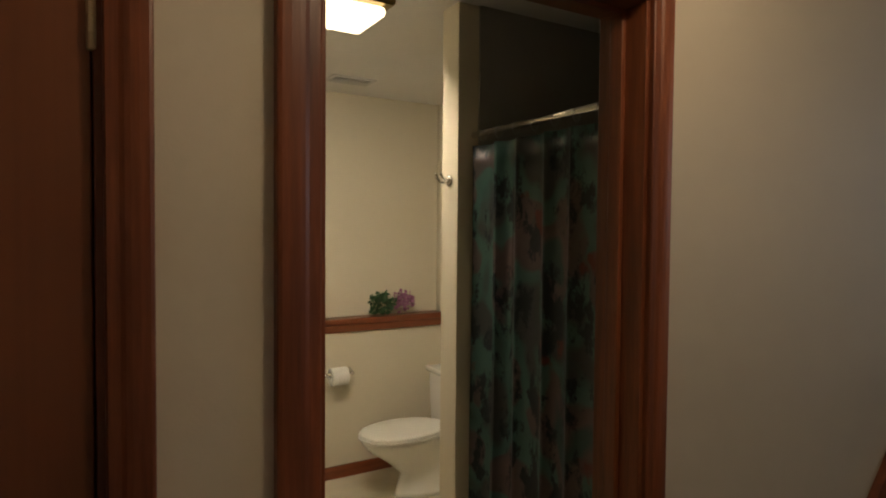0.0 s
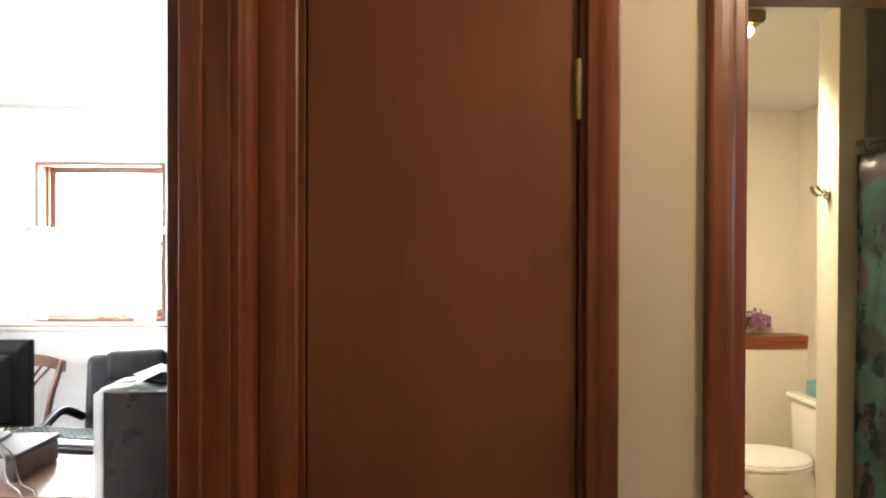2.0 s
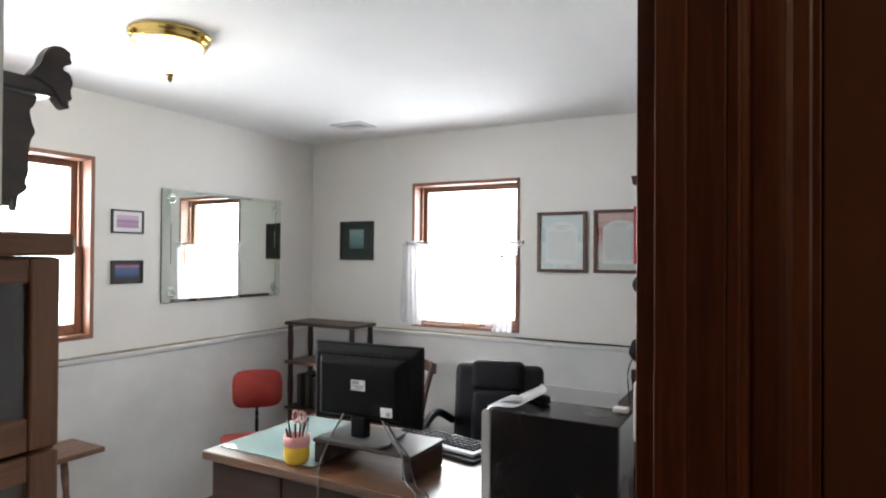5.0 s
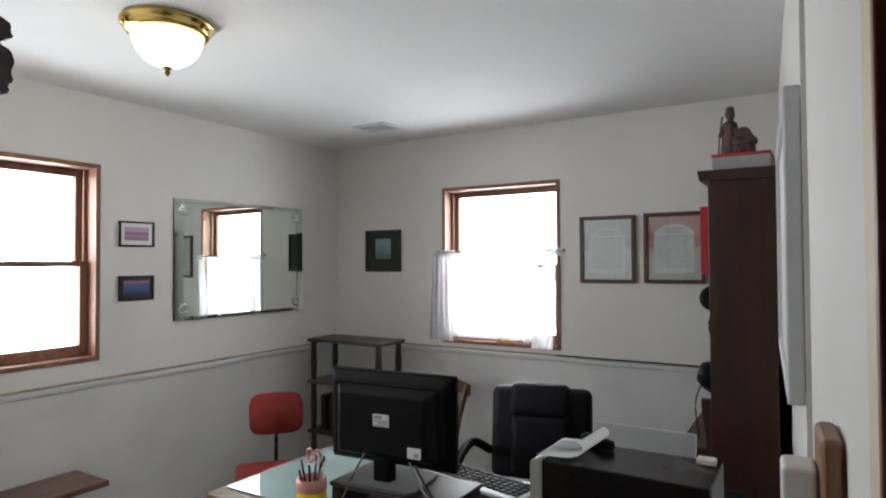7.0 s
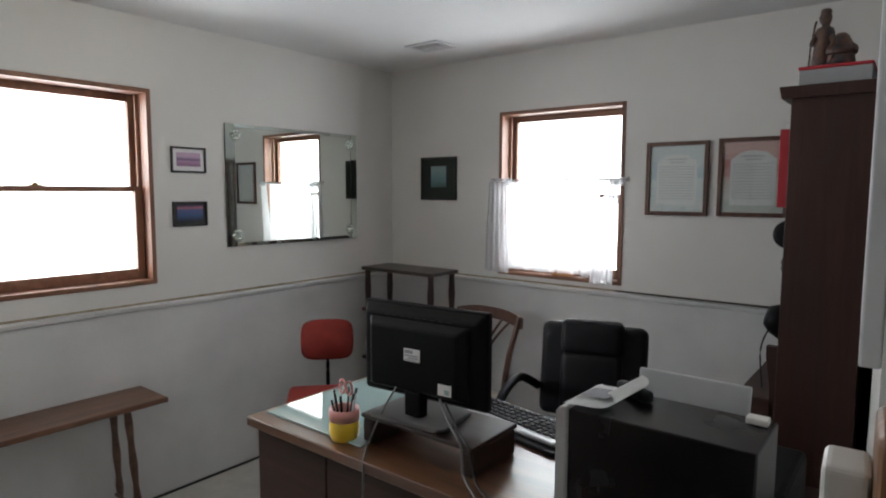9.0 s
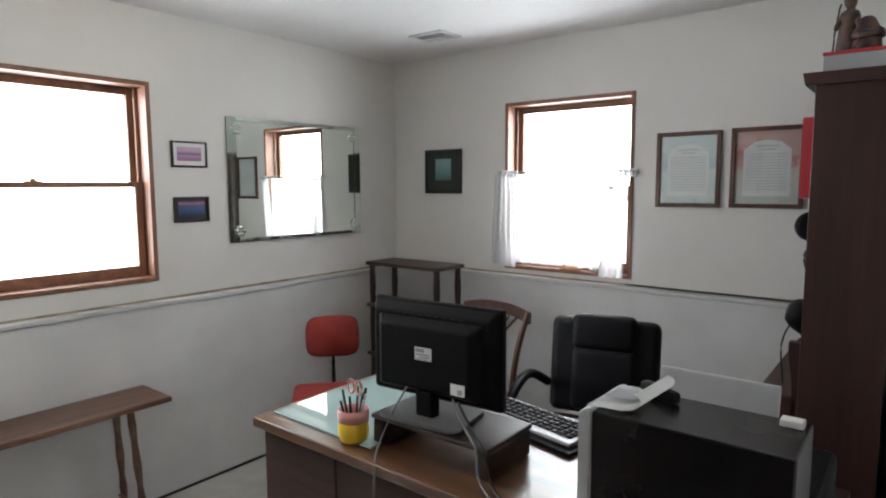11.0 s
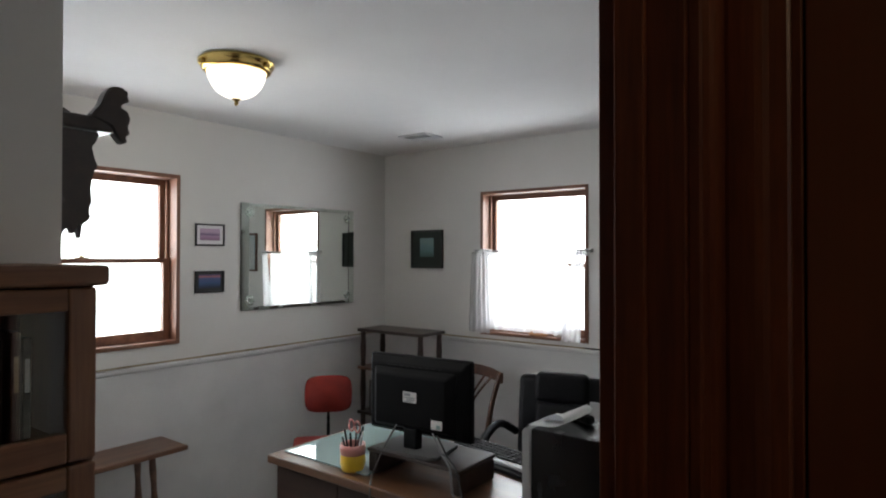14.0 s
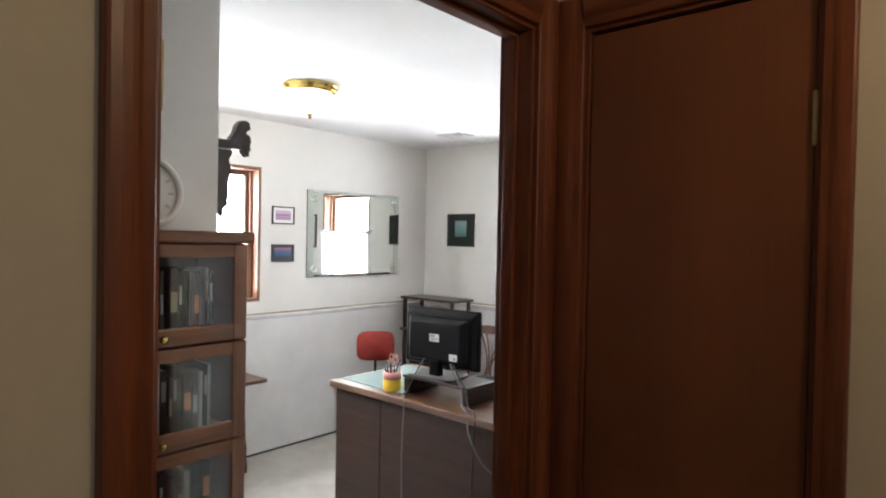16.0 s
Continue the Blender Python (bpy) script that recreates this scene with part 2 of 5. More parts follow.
def sheer_material(name, through_light, share, gaps):
    """Thin cotton: cloth, light glowing through it, and open gaps in the weave."""
    m, n, l, b = material(name)
    tr, mix, clear, mix2 = n.new("ShaderNodeBsdfTranslucent"), n.new("ShaderNodeMixShader"), n.new("ShaderNodeBsdfTransparent"), n.new("ShaderNodeMixShader")
    tr.inputs[0].default_value = (through_light, through_light, through_light * 1.01, 1)
    b.inputs["Base Color"].default_value, b.inputs["Roughness"].default_value = (0.85, 0.85, 0.86, 1), 0.9
    weave = noise_tex(n, l, coords(n, l), 500, 2)
    bump(n, l, b, weave, 0.2, 0.0005)
    mix.inputs[0].default_value, mix2.inputs[0].default_value = share, gaps
    l.new(b.outputs[0], mix.inputs[1])
    l.new(tr.outputs[0], mix.inputs[2])
    l.new(mix.outputs[0], mix2.inputs[1])
    l.new(clear.outputs[0], mix2.inputs[2])
    l.new(mix2.outputs[0], n["Material Output"].inputs[0])
    return m


M["sheer"] = sheer_material("sheer_white_cotton", 0.85, 0.6, 0.22)
M["gathered"] = sheer_material("gathered_white_cotton", 0.80, 0.55, 0.20)


def curtain_material():
    """Dark cloth printed with broad teal and mauve fields, dark leaves and a little rust."""
    m, n, l, b = material("leaf_print_cloth")
    v = coords(n, l)
    a = noise_tex(n, l, coords(n, l, (1.4, 1.4, 1.0)), 3.6, 2, 0.45)
    leaf = noise_tex(n, l, coords(n, l, (1.6, 1.6, 0.9)), 6.5, 5, 0.7)
    spot = noise_tex(n, l, coords(n, l, (1.2, 1.2, 1.0)), 5.0, 3, 0.6)
    base = ramp(n, l, a, [(0.38, (0.075, 0.085, 0.085)), (0.44, (0.085, 0.190, 0.170)), (0.51, (0.105, 0.215, 0.190)), (0.54, (0.155, 0.120, 0.120)), (0.62, (0.190, 0.140, 0.140)), (0.68, (0.070, 0.130, 0.125))])
    mask = ramp(n, l, leaf, [(0.51, (0, 0, 0)), (0.57, (1, 1, 1))])
    mx = n.new("ShaderNodeMixRGB")
    l.new(mask, mx.inputs[0])
    l.new(base, mx.inputs[1])
    mx.inputs[2].default_value = (0.020, 0.030, 0.038, 1)
    mask2 = ramp(n, l, spot, [(0.64, (0, 0, 0)), (0.69, (1, 1, 1))])
    mx2 = n.new("ShaderNodeMixRGB")
    l.new(mask2, mx2.inputs[0])
    l.new(mx.outputs[0], mx2.inputs[1])
    mx2.inputs[2].default_value = (0.20, 0.060, 0.045, 1)
    l.new(mx2.outputs[0], b.inputs["Base Color"])
    b.inputs["Roughness"].default_value = 0.32
    bump(n, l, b, noise_tex(n, l, v, 300, 2), 0.12)
    return m


M["curtain"] = curtain_material()


def picture_material(name, stops, axis="z", lo=0.0, hi=1.0, wobble=0.15):
    """A printed picture: colour bands up an object axis, broken by noise."""
    m, n, l, b = material(name)
    t = n.new("ShaderNodeTexCoord")
    sep = n.new("ShaderNodeSeparateXYZ")
    l.new(t.outputs["Object"], sep.inputs[0])
    mr = n.new("ShaderNodeMapRange")
    mr.inputs[1].default_value, mr.inputs[2].default_value = lo, hi
    l.new(sep.outputs[2], mr.inputs[0])
    ns = noise_tex(n, l, t.outputs["Object"], 28, 5)
    ad = n.new("ShaderNodeMath")
    ad.operation = "MULTIPLY_ADD"
    l.new(ns, ad.inputs[0])
    ad.inputs[1].default_value = wobble
    l.new(mr.outputs[0], ad.inputs[2])
    l.new(ramp(n, l, ad.outputs[0], stops), b.inputs["Base Color"])
    b.inputs["Roughness"].default_value = 0.35
    return m


# ---- mesh helpers ----
def mesh_ob(name, bm, mat, smooth=False):
    me = bpy.data.meshes.new(name)
    bmesh.ops.recalc_face_normals(bm, faces=bm.faces)
    bm.to_mesh(me)
    bm.free()
    for p in me.polygons:
        p.use_smooth = smooth
    if mat:
        me.materials.append(M[mat] if isinstance(mat, str) else mat)
    return new(name, me)


def part(name, bm, mat, parent, label="", smooth=False):
    ob = mesh_ob(name, bm, mat, smooth)
    ob.parent = parent
    if label:
        tagged(ob, label)
    return ob


def thing(name, at, label, category, group="", rz=0, kind=""):
    """An empty at the base of a thing."""
    ob = new(name)
    ob.empty_display_size = 0.05
    ob.matrix_world = pose(*at, 0, 0, rz)
    return tagged(ob, label, category, group, kind)


def box(x0, x1, y0, y1, z0, z1, bevel=0.0, segs=2, bm=None):
    own = bmesh.new()
    bmesh.ops.create_cube(own, size=1)
    for v in own.verts:
        v.co = Vector(((x0 + x1) / 2 + v.co.x * (x1 - x0), (y0 + y1) / 2 + v.co.y * (y1 - y0), (z0 + z1) / 2 + v.co.z * (z1 - z0)))
    if bevel:
        bmesh.ops.bevel(own, geom=own.edges[:], offset=min(bevel, 0.45 * min(abs(x1 - x0), abs(y1 - y0), abs(z1 - z0))), segments=segs, affect="EDGES", profile=0.5)
    return merge(bm, own)


def merge(bm, own):
    if bm is None:
        return own
    me = bpy.data.meshes.new("tmp")
    own.to_mesh(me)
    own.free()
    bm.from_mesh(me)
    bpy.data.meshes.remove(me)
    return bm


def moved(bm, m):
    bmesh.ops.transform(bm, matrix=m, verts=bm.verts)
    return bm


def lathe(profile, steps=24, bm=None, at=(0, 0, 0), hollow=True):
    """Turned round z: profile is (radius, height) pairs; one that never meets the axis makes a ring."""
    own = bmesh.new()
    rings = []
    for r, z in profile:
        if r < 1e-5:
            rings.append([own.verts.new((0, 0, z))])
        else:
            rings.append([own.verts.new((r * math.cos(2 * math.pi * i / steps), r * math.sin(2 * math.pi * i / steps), z)) for i in range(steps)])
    for a, b in zip(rings, rings[1:]):
        for i in range(steps):
            j = (i + 1) % steps
            if len(a) == 1 and len(b) > 1:
                own.faces.new((a[0], b[i], b[j]))
            elif len(b) == 1 and len(a) > 1:
                own.faces.new((a[i], b[0], a[j]))
            elif len(a) > 1:
                own.faces.new((a[i], b[i], b[j], a[j]))
    if len(rings[0]) > 2 and len(rings[-1]) > 2 and hollow:
        for i in range(steps):
            j = (i + 1) % steps
            own.faces.new((rings[-1][i], rings[0][i], rings[0][j], rings[-1][j]))
    else:
        for end in (rings[0], rings[-1]):
            if len(end) > 2:
                own.faces.new(end)
    moved(own, Matrix.Translation(at))
    return merge(bm, own)


def tube(points, r, sides=8, bm=None):
    """A round bar along points."""
    own = bmesh.new()
    pts = [Vector(p) for p in points]
    rings = []
    for i, p in enumerate(pts):
        d = (pts[min(i + 1, len(pts) - 1)] - pts[max(i - 1, 0)]).normalized()
        side = d.cross(Vector((0, 0, 1)))
        if side.length < 0.05:
            side = d.cross(Vector((1, 0, 0)))
        side.normalize()
        up = side.cross(d)
        rr = r[i] if isinstance(r, (list, tuple)) else r
        rings.append([own.verts.new(p + rr * (math.cos(2 * math.pi * k / sides) * side + math.sin(2 * math.pi * k / sides) * up)) for k in range(sides)])
    for a, b in zip(rings, rings[1:]):
        for k in range(sides):
            own.faces.new((a[k], a[(k + 1) % sides], b[(k + 1) % sides], b[k]))
    own.faces.new(rings[0])
    own.faces.new(rings[-1])
    return merge(bm, own)


def prism(outline, h0, h1, axis="z", bevel=0.0, bm=None):
    """A flat outline pushed along an axis: (x, y) for z, (y, z) for x, (x, z) for y."""
    own = bmesh.new()
    put = {"z": lambda a, b, h: (a, b, h), "x": lambda a, b, h: (h, a, b), "y": lambda a, b, h: (a, h, b)}[axis]
    lo = [own.verts.new(put(a, b, h0)) for a, b in outline]
    hi = [own.verts.new(put(a, b, h1)) for a, b in outline]
    own.faces.new(lo)
    own.faces.new(hi[::-1])
    k = len(outline)
    for i in range(k):
        own.faces.new((lo[i], lo[(i + 1) % k], hi[(i + 1) % k], hi[i]))
    if bevel:
        bmesh.ops.recalc_face_normals(own, faces=own.faces)
        bmesh.ops.bevel(own, geom=own.edges[:], offset=bevel, segments=2, affect="EDGES")
    return merge(bm, own)


def bezier(points, steps=8):
    """A smooth run through points."""
    pts = [Vector(p) for p in points]
    out = []
    for i in range(len(pts) - 1):
        p0, p1, p2, p3 = pts[max(i - 1, 0)], pts[i], pts[i + 1], pts[min(i + 2, len(pts) - 1)]
        for s in range(steps):
            t = s / steps
            out.append(0.5 * ((2 * p1) + (p2 - p0) * t + (2 * p0 - 5 * p1 + 4 * p2 - p3) * t * t + (3 * p1 - p0 - 3 * p2 + p3) * t ** 3))
    return out + [pts[-1]]


def structure(name, bm, mat, label="", category="wall", smooth=False):
    return tagged(mesh_ob(name, bm, mat, smooth), label, category, kind="structure")


# ---- large structure ----
T = 0.12
structure("floor_office", box(WX - 0.15, HX - 0.06, -0.9, NY + 0.15, -0.1, 0.0), "floor", "pale grey speckled vinyl floor of the office", "floor")
structure("floor_hall", box(HX - 0.06, 4.1, -1.7, HY + 0.06, -0.1, 0.0), "carpet", "brown carpet in the hall", "floor")
structure("floor_bathroom", box(0.1, BEX + 0.12, HY + 0.06, BY + 0.12, -0.1, 0.0), "bathfloor", "cream vinyl floor of the bathroom", "floor")
structure("ceiling", box(WX - 0.15, 4.1, -1.7, NY + 0.15, CEIL, CEIL + 0.1), "ceil", "white painted textured ceiling", "ceiling")

# office windows: clear openings in the walls
WW = (1.215, 2.178, 1.085, 2.034)     # west: y0, y1, z0, z1
NW = (-2.708, -1.907, 1.035, 2.029)   # north: x0, x1, z0, z1
bm = box(WX - 0.17, WX, -0.9, WW[0], 0, CEIL)
box(WX - 0.17, WX, WW[1], NY + 0.17, 0, CEIL, bm=bm)
box(WX - 0.17, WX, WW[0], WW[1], 0, WW[2], bm=bm)
box(WX - 0.17, WX, WW[0], WW[1], WW[3], CEIL, bm=bm)
structure("wall_west", bm, "paint", "white painted office wall, window and mirror on it")
bm = box(WX, NW[0], NY, NY + 0.17, 0, CEIL)
box(NW[1], 0.2, NY, NY + 0.17, 0, CEIL, bm=bm)
box(NW[0], NW[1], NY, NY + 0.17, 0, NW[2], bm=bm)
box(NW[0], NW[1], NY, NY + 0.17, NW[3], CEIL, bm=bm)
structure("wall_north", bm, "paint", "white painted office wall with curtained window")
structure("wall_south", prism([(WX, SY - T), (AX - T, SY - T), (AX - T, -0.9), (AX, -0.9), (AX, SY), (WX, SY)], 0, CEIL), "paint", "white office wall turning into the entry alcove")
structure("wall_alcove", box(AX, OX, -0.9, -0.78, 0, CEIL), "paint", "white wall closing the entry alcove")
EX1 = EWX - EWS * NY
structure("wall_east", prism([(EWX - EWS * HY, HY), (EX1, NY), (EX1 + T, NY), (OX + 0.1, HY)], 0, CEIL), "paint", "white office wall beside the doorway")

# lower foundation wall, a little proud, with an uneven painted cap
def ledge(name, along, length, m):
    bm = bmesh.new()
    k = int(length / 0.05)
    rows = []
    for i in range(k + 1):
        s = length * i / k
        n1 = noise.noise(Vector((s * 3.1, along, 0.3))) * 0.004 + noise.noise(Vector((s * 14, along, 2))) * 0.002
        n2 = noise.noise(Vector((s * 2.3, along, 5.3))) * 0.006
        rows.append([bm.verts.new((s, d, z)) for d, z in ((0.0, 0.0), (0.030, 0.0), (0.030, 0.960 + n2), (0.044 + n1 * 2, 0.968 + n2), (0.046 + n1 * 2, 0.984 + n2), (0.0, 0.988 + n2 * 0.5))])
    for a, b in zip(rows, rows[1:]):
        for j in range(5):
            bm.faces.new((a[j], a[j + 1], b[j + 1], b[j]))
        bm.faces.new((a[5], a[0], b[0], b[5]))
    bm.faces.new(rows[0])
    bm.faces.new(rows[-1])
    return structure(name, moved(bm, m), "lower", "white painted foundation wall with uneven cap ledge", "wall")


ledge("wall_lower_west", 1.0, NY - SY, Matrix(((0, 1, 0, WX), (1, 0, 0, SY), (0, 0, 1, 0), (0, 0, 0, 1))))
ledge("wall_lower_north", 7.0, EX1 - WX - 0.03, Matrix(((1, 0, 0, WX + 0.028), (0, -1, 0, NY), (0, 0, 1, 0.012), (0, 0, 0, 1))))
# stained joint between the wall and the ledge, and a cord lying along it
structure("joint_west", box(WX, WX + 0.006, SY, NY, 0.986, 0.998), "tan", "brown stained joint above the ledge", "joint")
structure("joint_north", box(WX + 0.05, EX1 - 0.01, NY - 0.006, NY, 0.997, 1.010), "tan", "brown stained joint above the ledge", "joint")
ob = tagged(mesh_ob("speaker_wire", tube(bezier([(-1.93, NY - 0.018, 1.008), (-1.6, NY - 0.02, 1.0065), (-1.3, NY - 0.017, 1.007), (-0.83, NY - 0.02, 1.006)]), 0.0045, 6), "blackcable", True), "thin dark wire lying along the wall ledge", "wire")
# dark crack where the lower wall meets the floor
structure("baseboard_gap_west", box(WX + 0.030, WX + 0.040, SY, NY - 0.03, 0, 0.010), "ventdark", "dark joint along the foot of the wall", "joint")

# hall west wall with the office doorway
bm = box(OX, HX, -1.7, DY0, 0, CEIL)
box(OX, HX, DY1, HY, 0, CEIL, bm=bm)
box(OX, HX, DY0, DY1, 2.035, CEIL, bm=bm)
structure("wall_hall_west", bm, "hallpaint", "beige hall wall with the office doorway")
# hall north wall: closet and bathroom openings
CX0, CX1, BX0, BX1 = -0.458, 0.014, 0.255, 0.908
BHEAD = 1.975
bm = box(OX + 0.1, CX0, HY, HY + T, 0, CEIL)
box(CX1, BX0, HY, HY + T, 0, CEIL, bm=bm)
box(BX1, 3.98, HY, HY + T, 0, CEIL, bm=bm)
box(CX0, CX1, HY, HY + T, 2.035, CEIL, bm=bm)
box(BX0, BX1, HY, HY + T, BHEAD, CEIL, bm=bm)
structure("wall_hall_north", bm, "hallpaint", "beige hall wall with closet and bathroom doors")
structure("wall_hall_south", box(HX, 3.98, -1.7, -1.58, 0, CEIL), "hallpaint", "plain beige hall wall")
bm = box(3.98, 4.1, -1.7, -0.95, 0, CEIL)
box(3.98, 4.1, 0.15, HY + T, 0, CEIL, bm=bm)
box(3.98, 4.1, -0.95, 0.15, 0, 1.55, bm=bm)
box(3.98, 4.1, -0.95, 0.15, 2.25, CEIL, bm=bm)
structure("wall_hall_east", bm, "hallpaint", "beige hall wall with a daylight opening")
# stairs going up along the hall wall
st_ob = thing("stairs", (1.45, 0.10, 0), "carpeted stairs rising along the hall wall", "stairs", kind="structure")
for i in range(8):
    part("step", box(i * 0.23 - 0.02, 2.51, 0, HY - 0.125, i * 0.18, i * 0.18 + 0.179, 0.012), "carpet", st_ob)
part("skirt_board", prism([(-0.20, 0.0), (2.51, 0.0), (2.51, 2.2), (1.57, 2.2), (-0.20, 0.275)], HY - 0.123, HY - 0.101, "y"), "trimx", st_ob, "dark red stained skirt board")
# closet behind its door
bm = box(EX1 + T, CX1 + 0.1, 1.75, 1.85, 0, CEIL)
structure("wall_closet", bm, "paint", "plain closet back wall")
# bathroom shell
structure("wall_bath_west", box(0.11, 0.22, HY + T, BY, 0, CEIL), "cream", "cream bathroom wall")
structure("wall_bath_north", box(0.11, BEX + T, BY + 0.10, BY + 0.22, 0, CEIL), "cream", "cream bathroom wall above a wooden ledge")
structure("wall_bath_lower", box(0.22, BEX, BY, BY + 0.10, 0, 0.940), "cream", "cream half wall under a wooden ledge", "wall")
structure("wall_bath_east", box(BEX, BEX + T, HY + T, BY + 0.10, 0, CEIL), "cream", "cream bathroom wall behind the toilet")
PX, PY = 1.184, 2.165
structure("wall_shower", box(PX, BEX, PY, PY + 0.115, 0, CEIL, 0.003), "cream", "cream stub wall beside the shower stall")
surround = thing("shower_surround", (0, 0, 0), "dull grey shower stall surround", "shower", kind="structure")
part("panel", box(PX + 0.09, BEX - 0.002, PY - 0.008, PY, 0, CEIL), "shower", surround)
part("panel", box(BEX - 0.01, BEX, HY + T + 0.01, PY - 0.008, 0, CEIL), "shower", surround)
part("panel", box(PX + 0.09, BEX - 0.01, HY + T, HY + T + 0.01, 0, CEIL), "shower", surround)
bm = box(0.22, BEX, BY - 0.022, BY + 0.095, 0.942, 0.978, 0.006)
structure("ledge_bath", bm, "trimx", "dark red stained wooden wall ledge", "ledge")
structure("ledge_strip", box(0.22, BEX, BY - 0.015, BY - 0.001, 0.895, 0.941, 0.004), "trimx", "dark red trim under the ledge", "trim")
structure("baseboard_bath", box(0.22, BEX, BY - 0.015, BY - 0.001, 0.0, 0.078, 0.004), "trimx", "dark red stained baseboard", "baseboard")


# ---- doorways ----
def casing_profile(w, t):
    return [(0, 0), (0, t * 0.50), (w * 0.05, t * 0.62), (w * 0.22, t * 0.68), (w * 0.30, t * 0.72), (w * 0.40, t * 0.86),
            (w * 0.52, t * 0.95), (w * 0.70, t), (w * 0.90, t), (w * 0.97, t * 0.92), (w, t * 0.75), (w, 0)]


def casing(length, w=0.062, t=0.019):
    """Along z; inner edge at x = 0, the face towards -y."""
    return prism([(x, -y) for x, y in casing_profile(w, t)], 0, length, "z")


def doorway(name, label, x0, x1, head, depth, m, wide=0.062, backs=(-1, 1)):
    """Lined opening in a wall facing -y, from x0 to x1; m lays it into the world."""
    ob = new(name)
    ob.matrix_world = m
    tagged(ob, label, "door frame", kind="structure")
    w = 0.062
    for flip, x in ((-1, x0), (1, x1)):
        part("casing", moved(casing(head + w, wide if flip > 0 else w), Matrix.Translation((x - flip * 0.007, 0, 0)) @ Matrix.Diagonal((flip, 1, 1, 1))), "trim", ob)
        part("jamb", box(min(x, x - flip * 0.016), max(x, x - flip * 0.016), 0.001, depth, 0, head - 0.016, 0.0015), "trim", ob)
        a, b = x - flip * 0.016, x - flip * 0.027
        part("stop", box(min(a, b), max(a, b), depth * 0.42, depth * 0.42 + 0.032, 0, head - 0.016, 0.002), "trim", ob)
        if flip in backs:
            part("casing_back", moved(casing(head + w), Matrix.Translation((x - flip * 0.007, depth, 0)) @ Matrix.Diagonal((flip, -1, 1, 1))), "trim", ob)
    top = moved(casing(x1 - x0 - 0.014), Matrix.Translation((x0 + 0.007, 0, head - 0.006)) @ Matrix(((0, 0, 1, 0), (0, 1, 0, 0), (1, 0, 0, 0), (0, 0, 0, 1))))
    part("head_casing", top, "trimx", ob)
    part("head_jamb", box(x0, x1, 0.001, depth, head - 0.016, head, 0.0015), "trimx", ob)
    part("head_stop", box(x0 + 0.027, x1 - 0.027, depth * 0.42, depth * 0.42 + 0.032, head - 0.027, head - 0.016, 0.002), "trimx", ob)
    return ob


def hinge(parent, at, along="y"):
    bm = lathe([(0.0, -0.002), (0.0045, 0), (0.0055, 0.002), (0.0055, 0.094), (0.0045, 0.096), (0.0, 0.099)], 12, at=at)
    for i in range(1, 5):
        lathe([(0.0058, 0.019 * i - 0.0008), (0.006, 0.019 * i), (0.0058, 0.019 * i + 0.0008)], 12, bm, at)
    part("hinge", bm, "hingebrass", parent, "aged brass butt hinge", True)


# closet door, shut
door = doorway("door_1", "dark red stained closet door frame", CX0, CX1, 2.035, T, Matrix.Translation((0, HY, 0)), 0.052)
leaf = tagged(new("closet_door"), "closed flat brown stained veneer closet door", "door")
leaf.matrix_world = Matrix.Translation((CX0 + 0.018, HY + 0.008, 0.012))
dw = CX1 - CX0 - 0.036
part("panel", box(0, dw, 0, 0.035, 0, 2.0, 0.002), "door", leaf)
for z in (0.24, 1.718):
    hinge(leaf, (dw + 0.001, -0.004, z))
part("knob", moved(lathe([(0, 0), (0.03, 0), (0.03, 0.006), (0.011, 0.01), (0.011, 0.03), (0.024, 0.04), (0.027, 0.052), (0.02, 0.062), (0, 0.065)], 20), Matrix.Translation((0.055, 0, 0.95)) @ pose(0, 0, 0, 90)), "darkbrass", leaf, "brass knob", True)

doorway("door_2", "dark red stained bathroom door frame", BX0, BX1, BHEAD, T, Matrix.Translation((0, HY, 0)), 0.048)
# office doorway, in the wall that looks east: local x runs along world y
om = Matrix(((0, -1, 0, HX), (1, 0, 0, 0), (0, 0, 1, 0), (0, 0, 0, 1)))
door3 = doorway("door_3", "dark red stained office door frame", DY0, DY1, 2.035, HX - OX, om, HY - DY1 + 0.004, (-1,))
part("hinge_leaf", box(DY0 + 0.0165, DY0 + 0.052, HX - OX - 0.003, HX - OX, 1.715, 1.825), "brass", door3, "brass hinge leaf")
hinge(door3, (DY0 + 0.052, HX - OX + 0.001, 1.72))
office_door = tagged(new("office_door"), "open flat brown stained veneer office door", "door")
office_door.matrix_world = Matrix.Translation((OX - 0.012, DY0 - 0.03, 0.012)) @ pose(0, 0, 0, 0, 0, 180)
part("panel", box(0, 0.74, 0, 0.035, 0, 2.0, 0.002), "door", office_door)


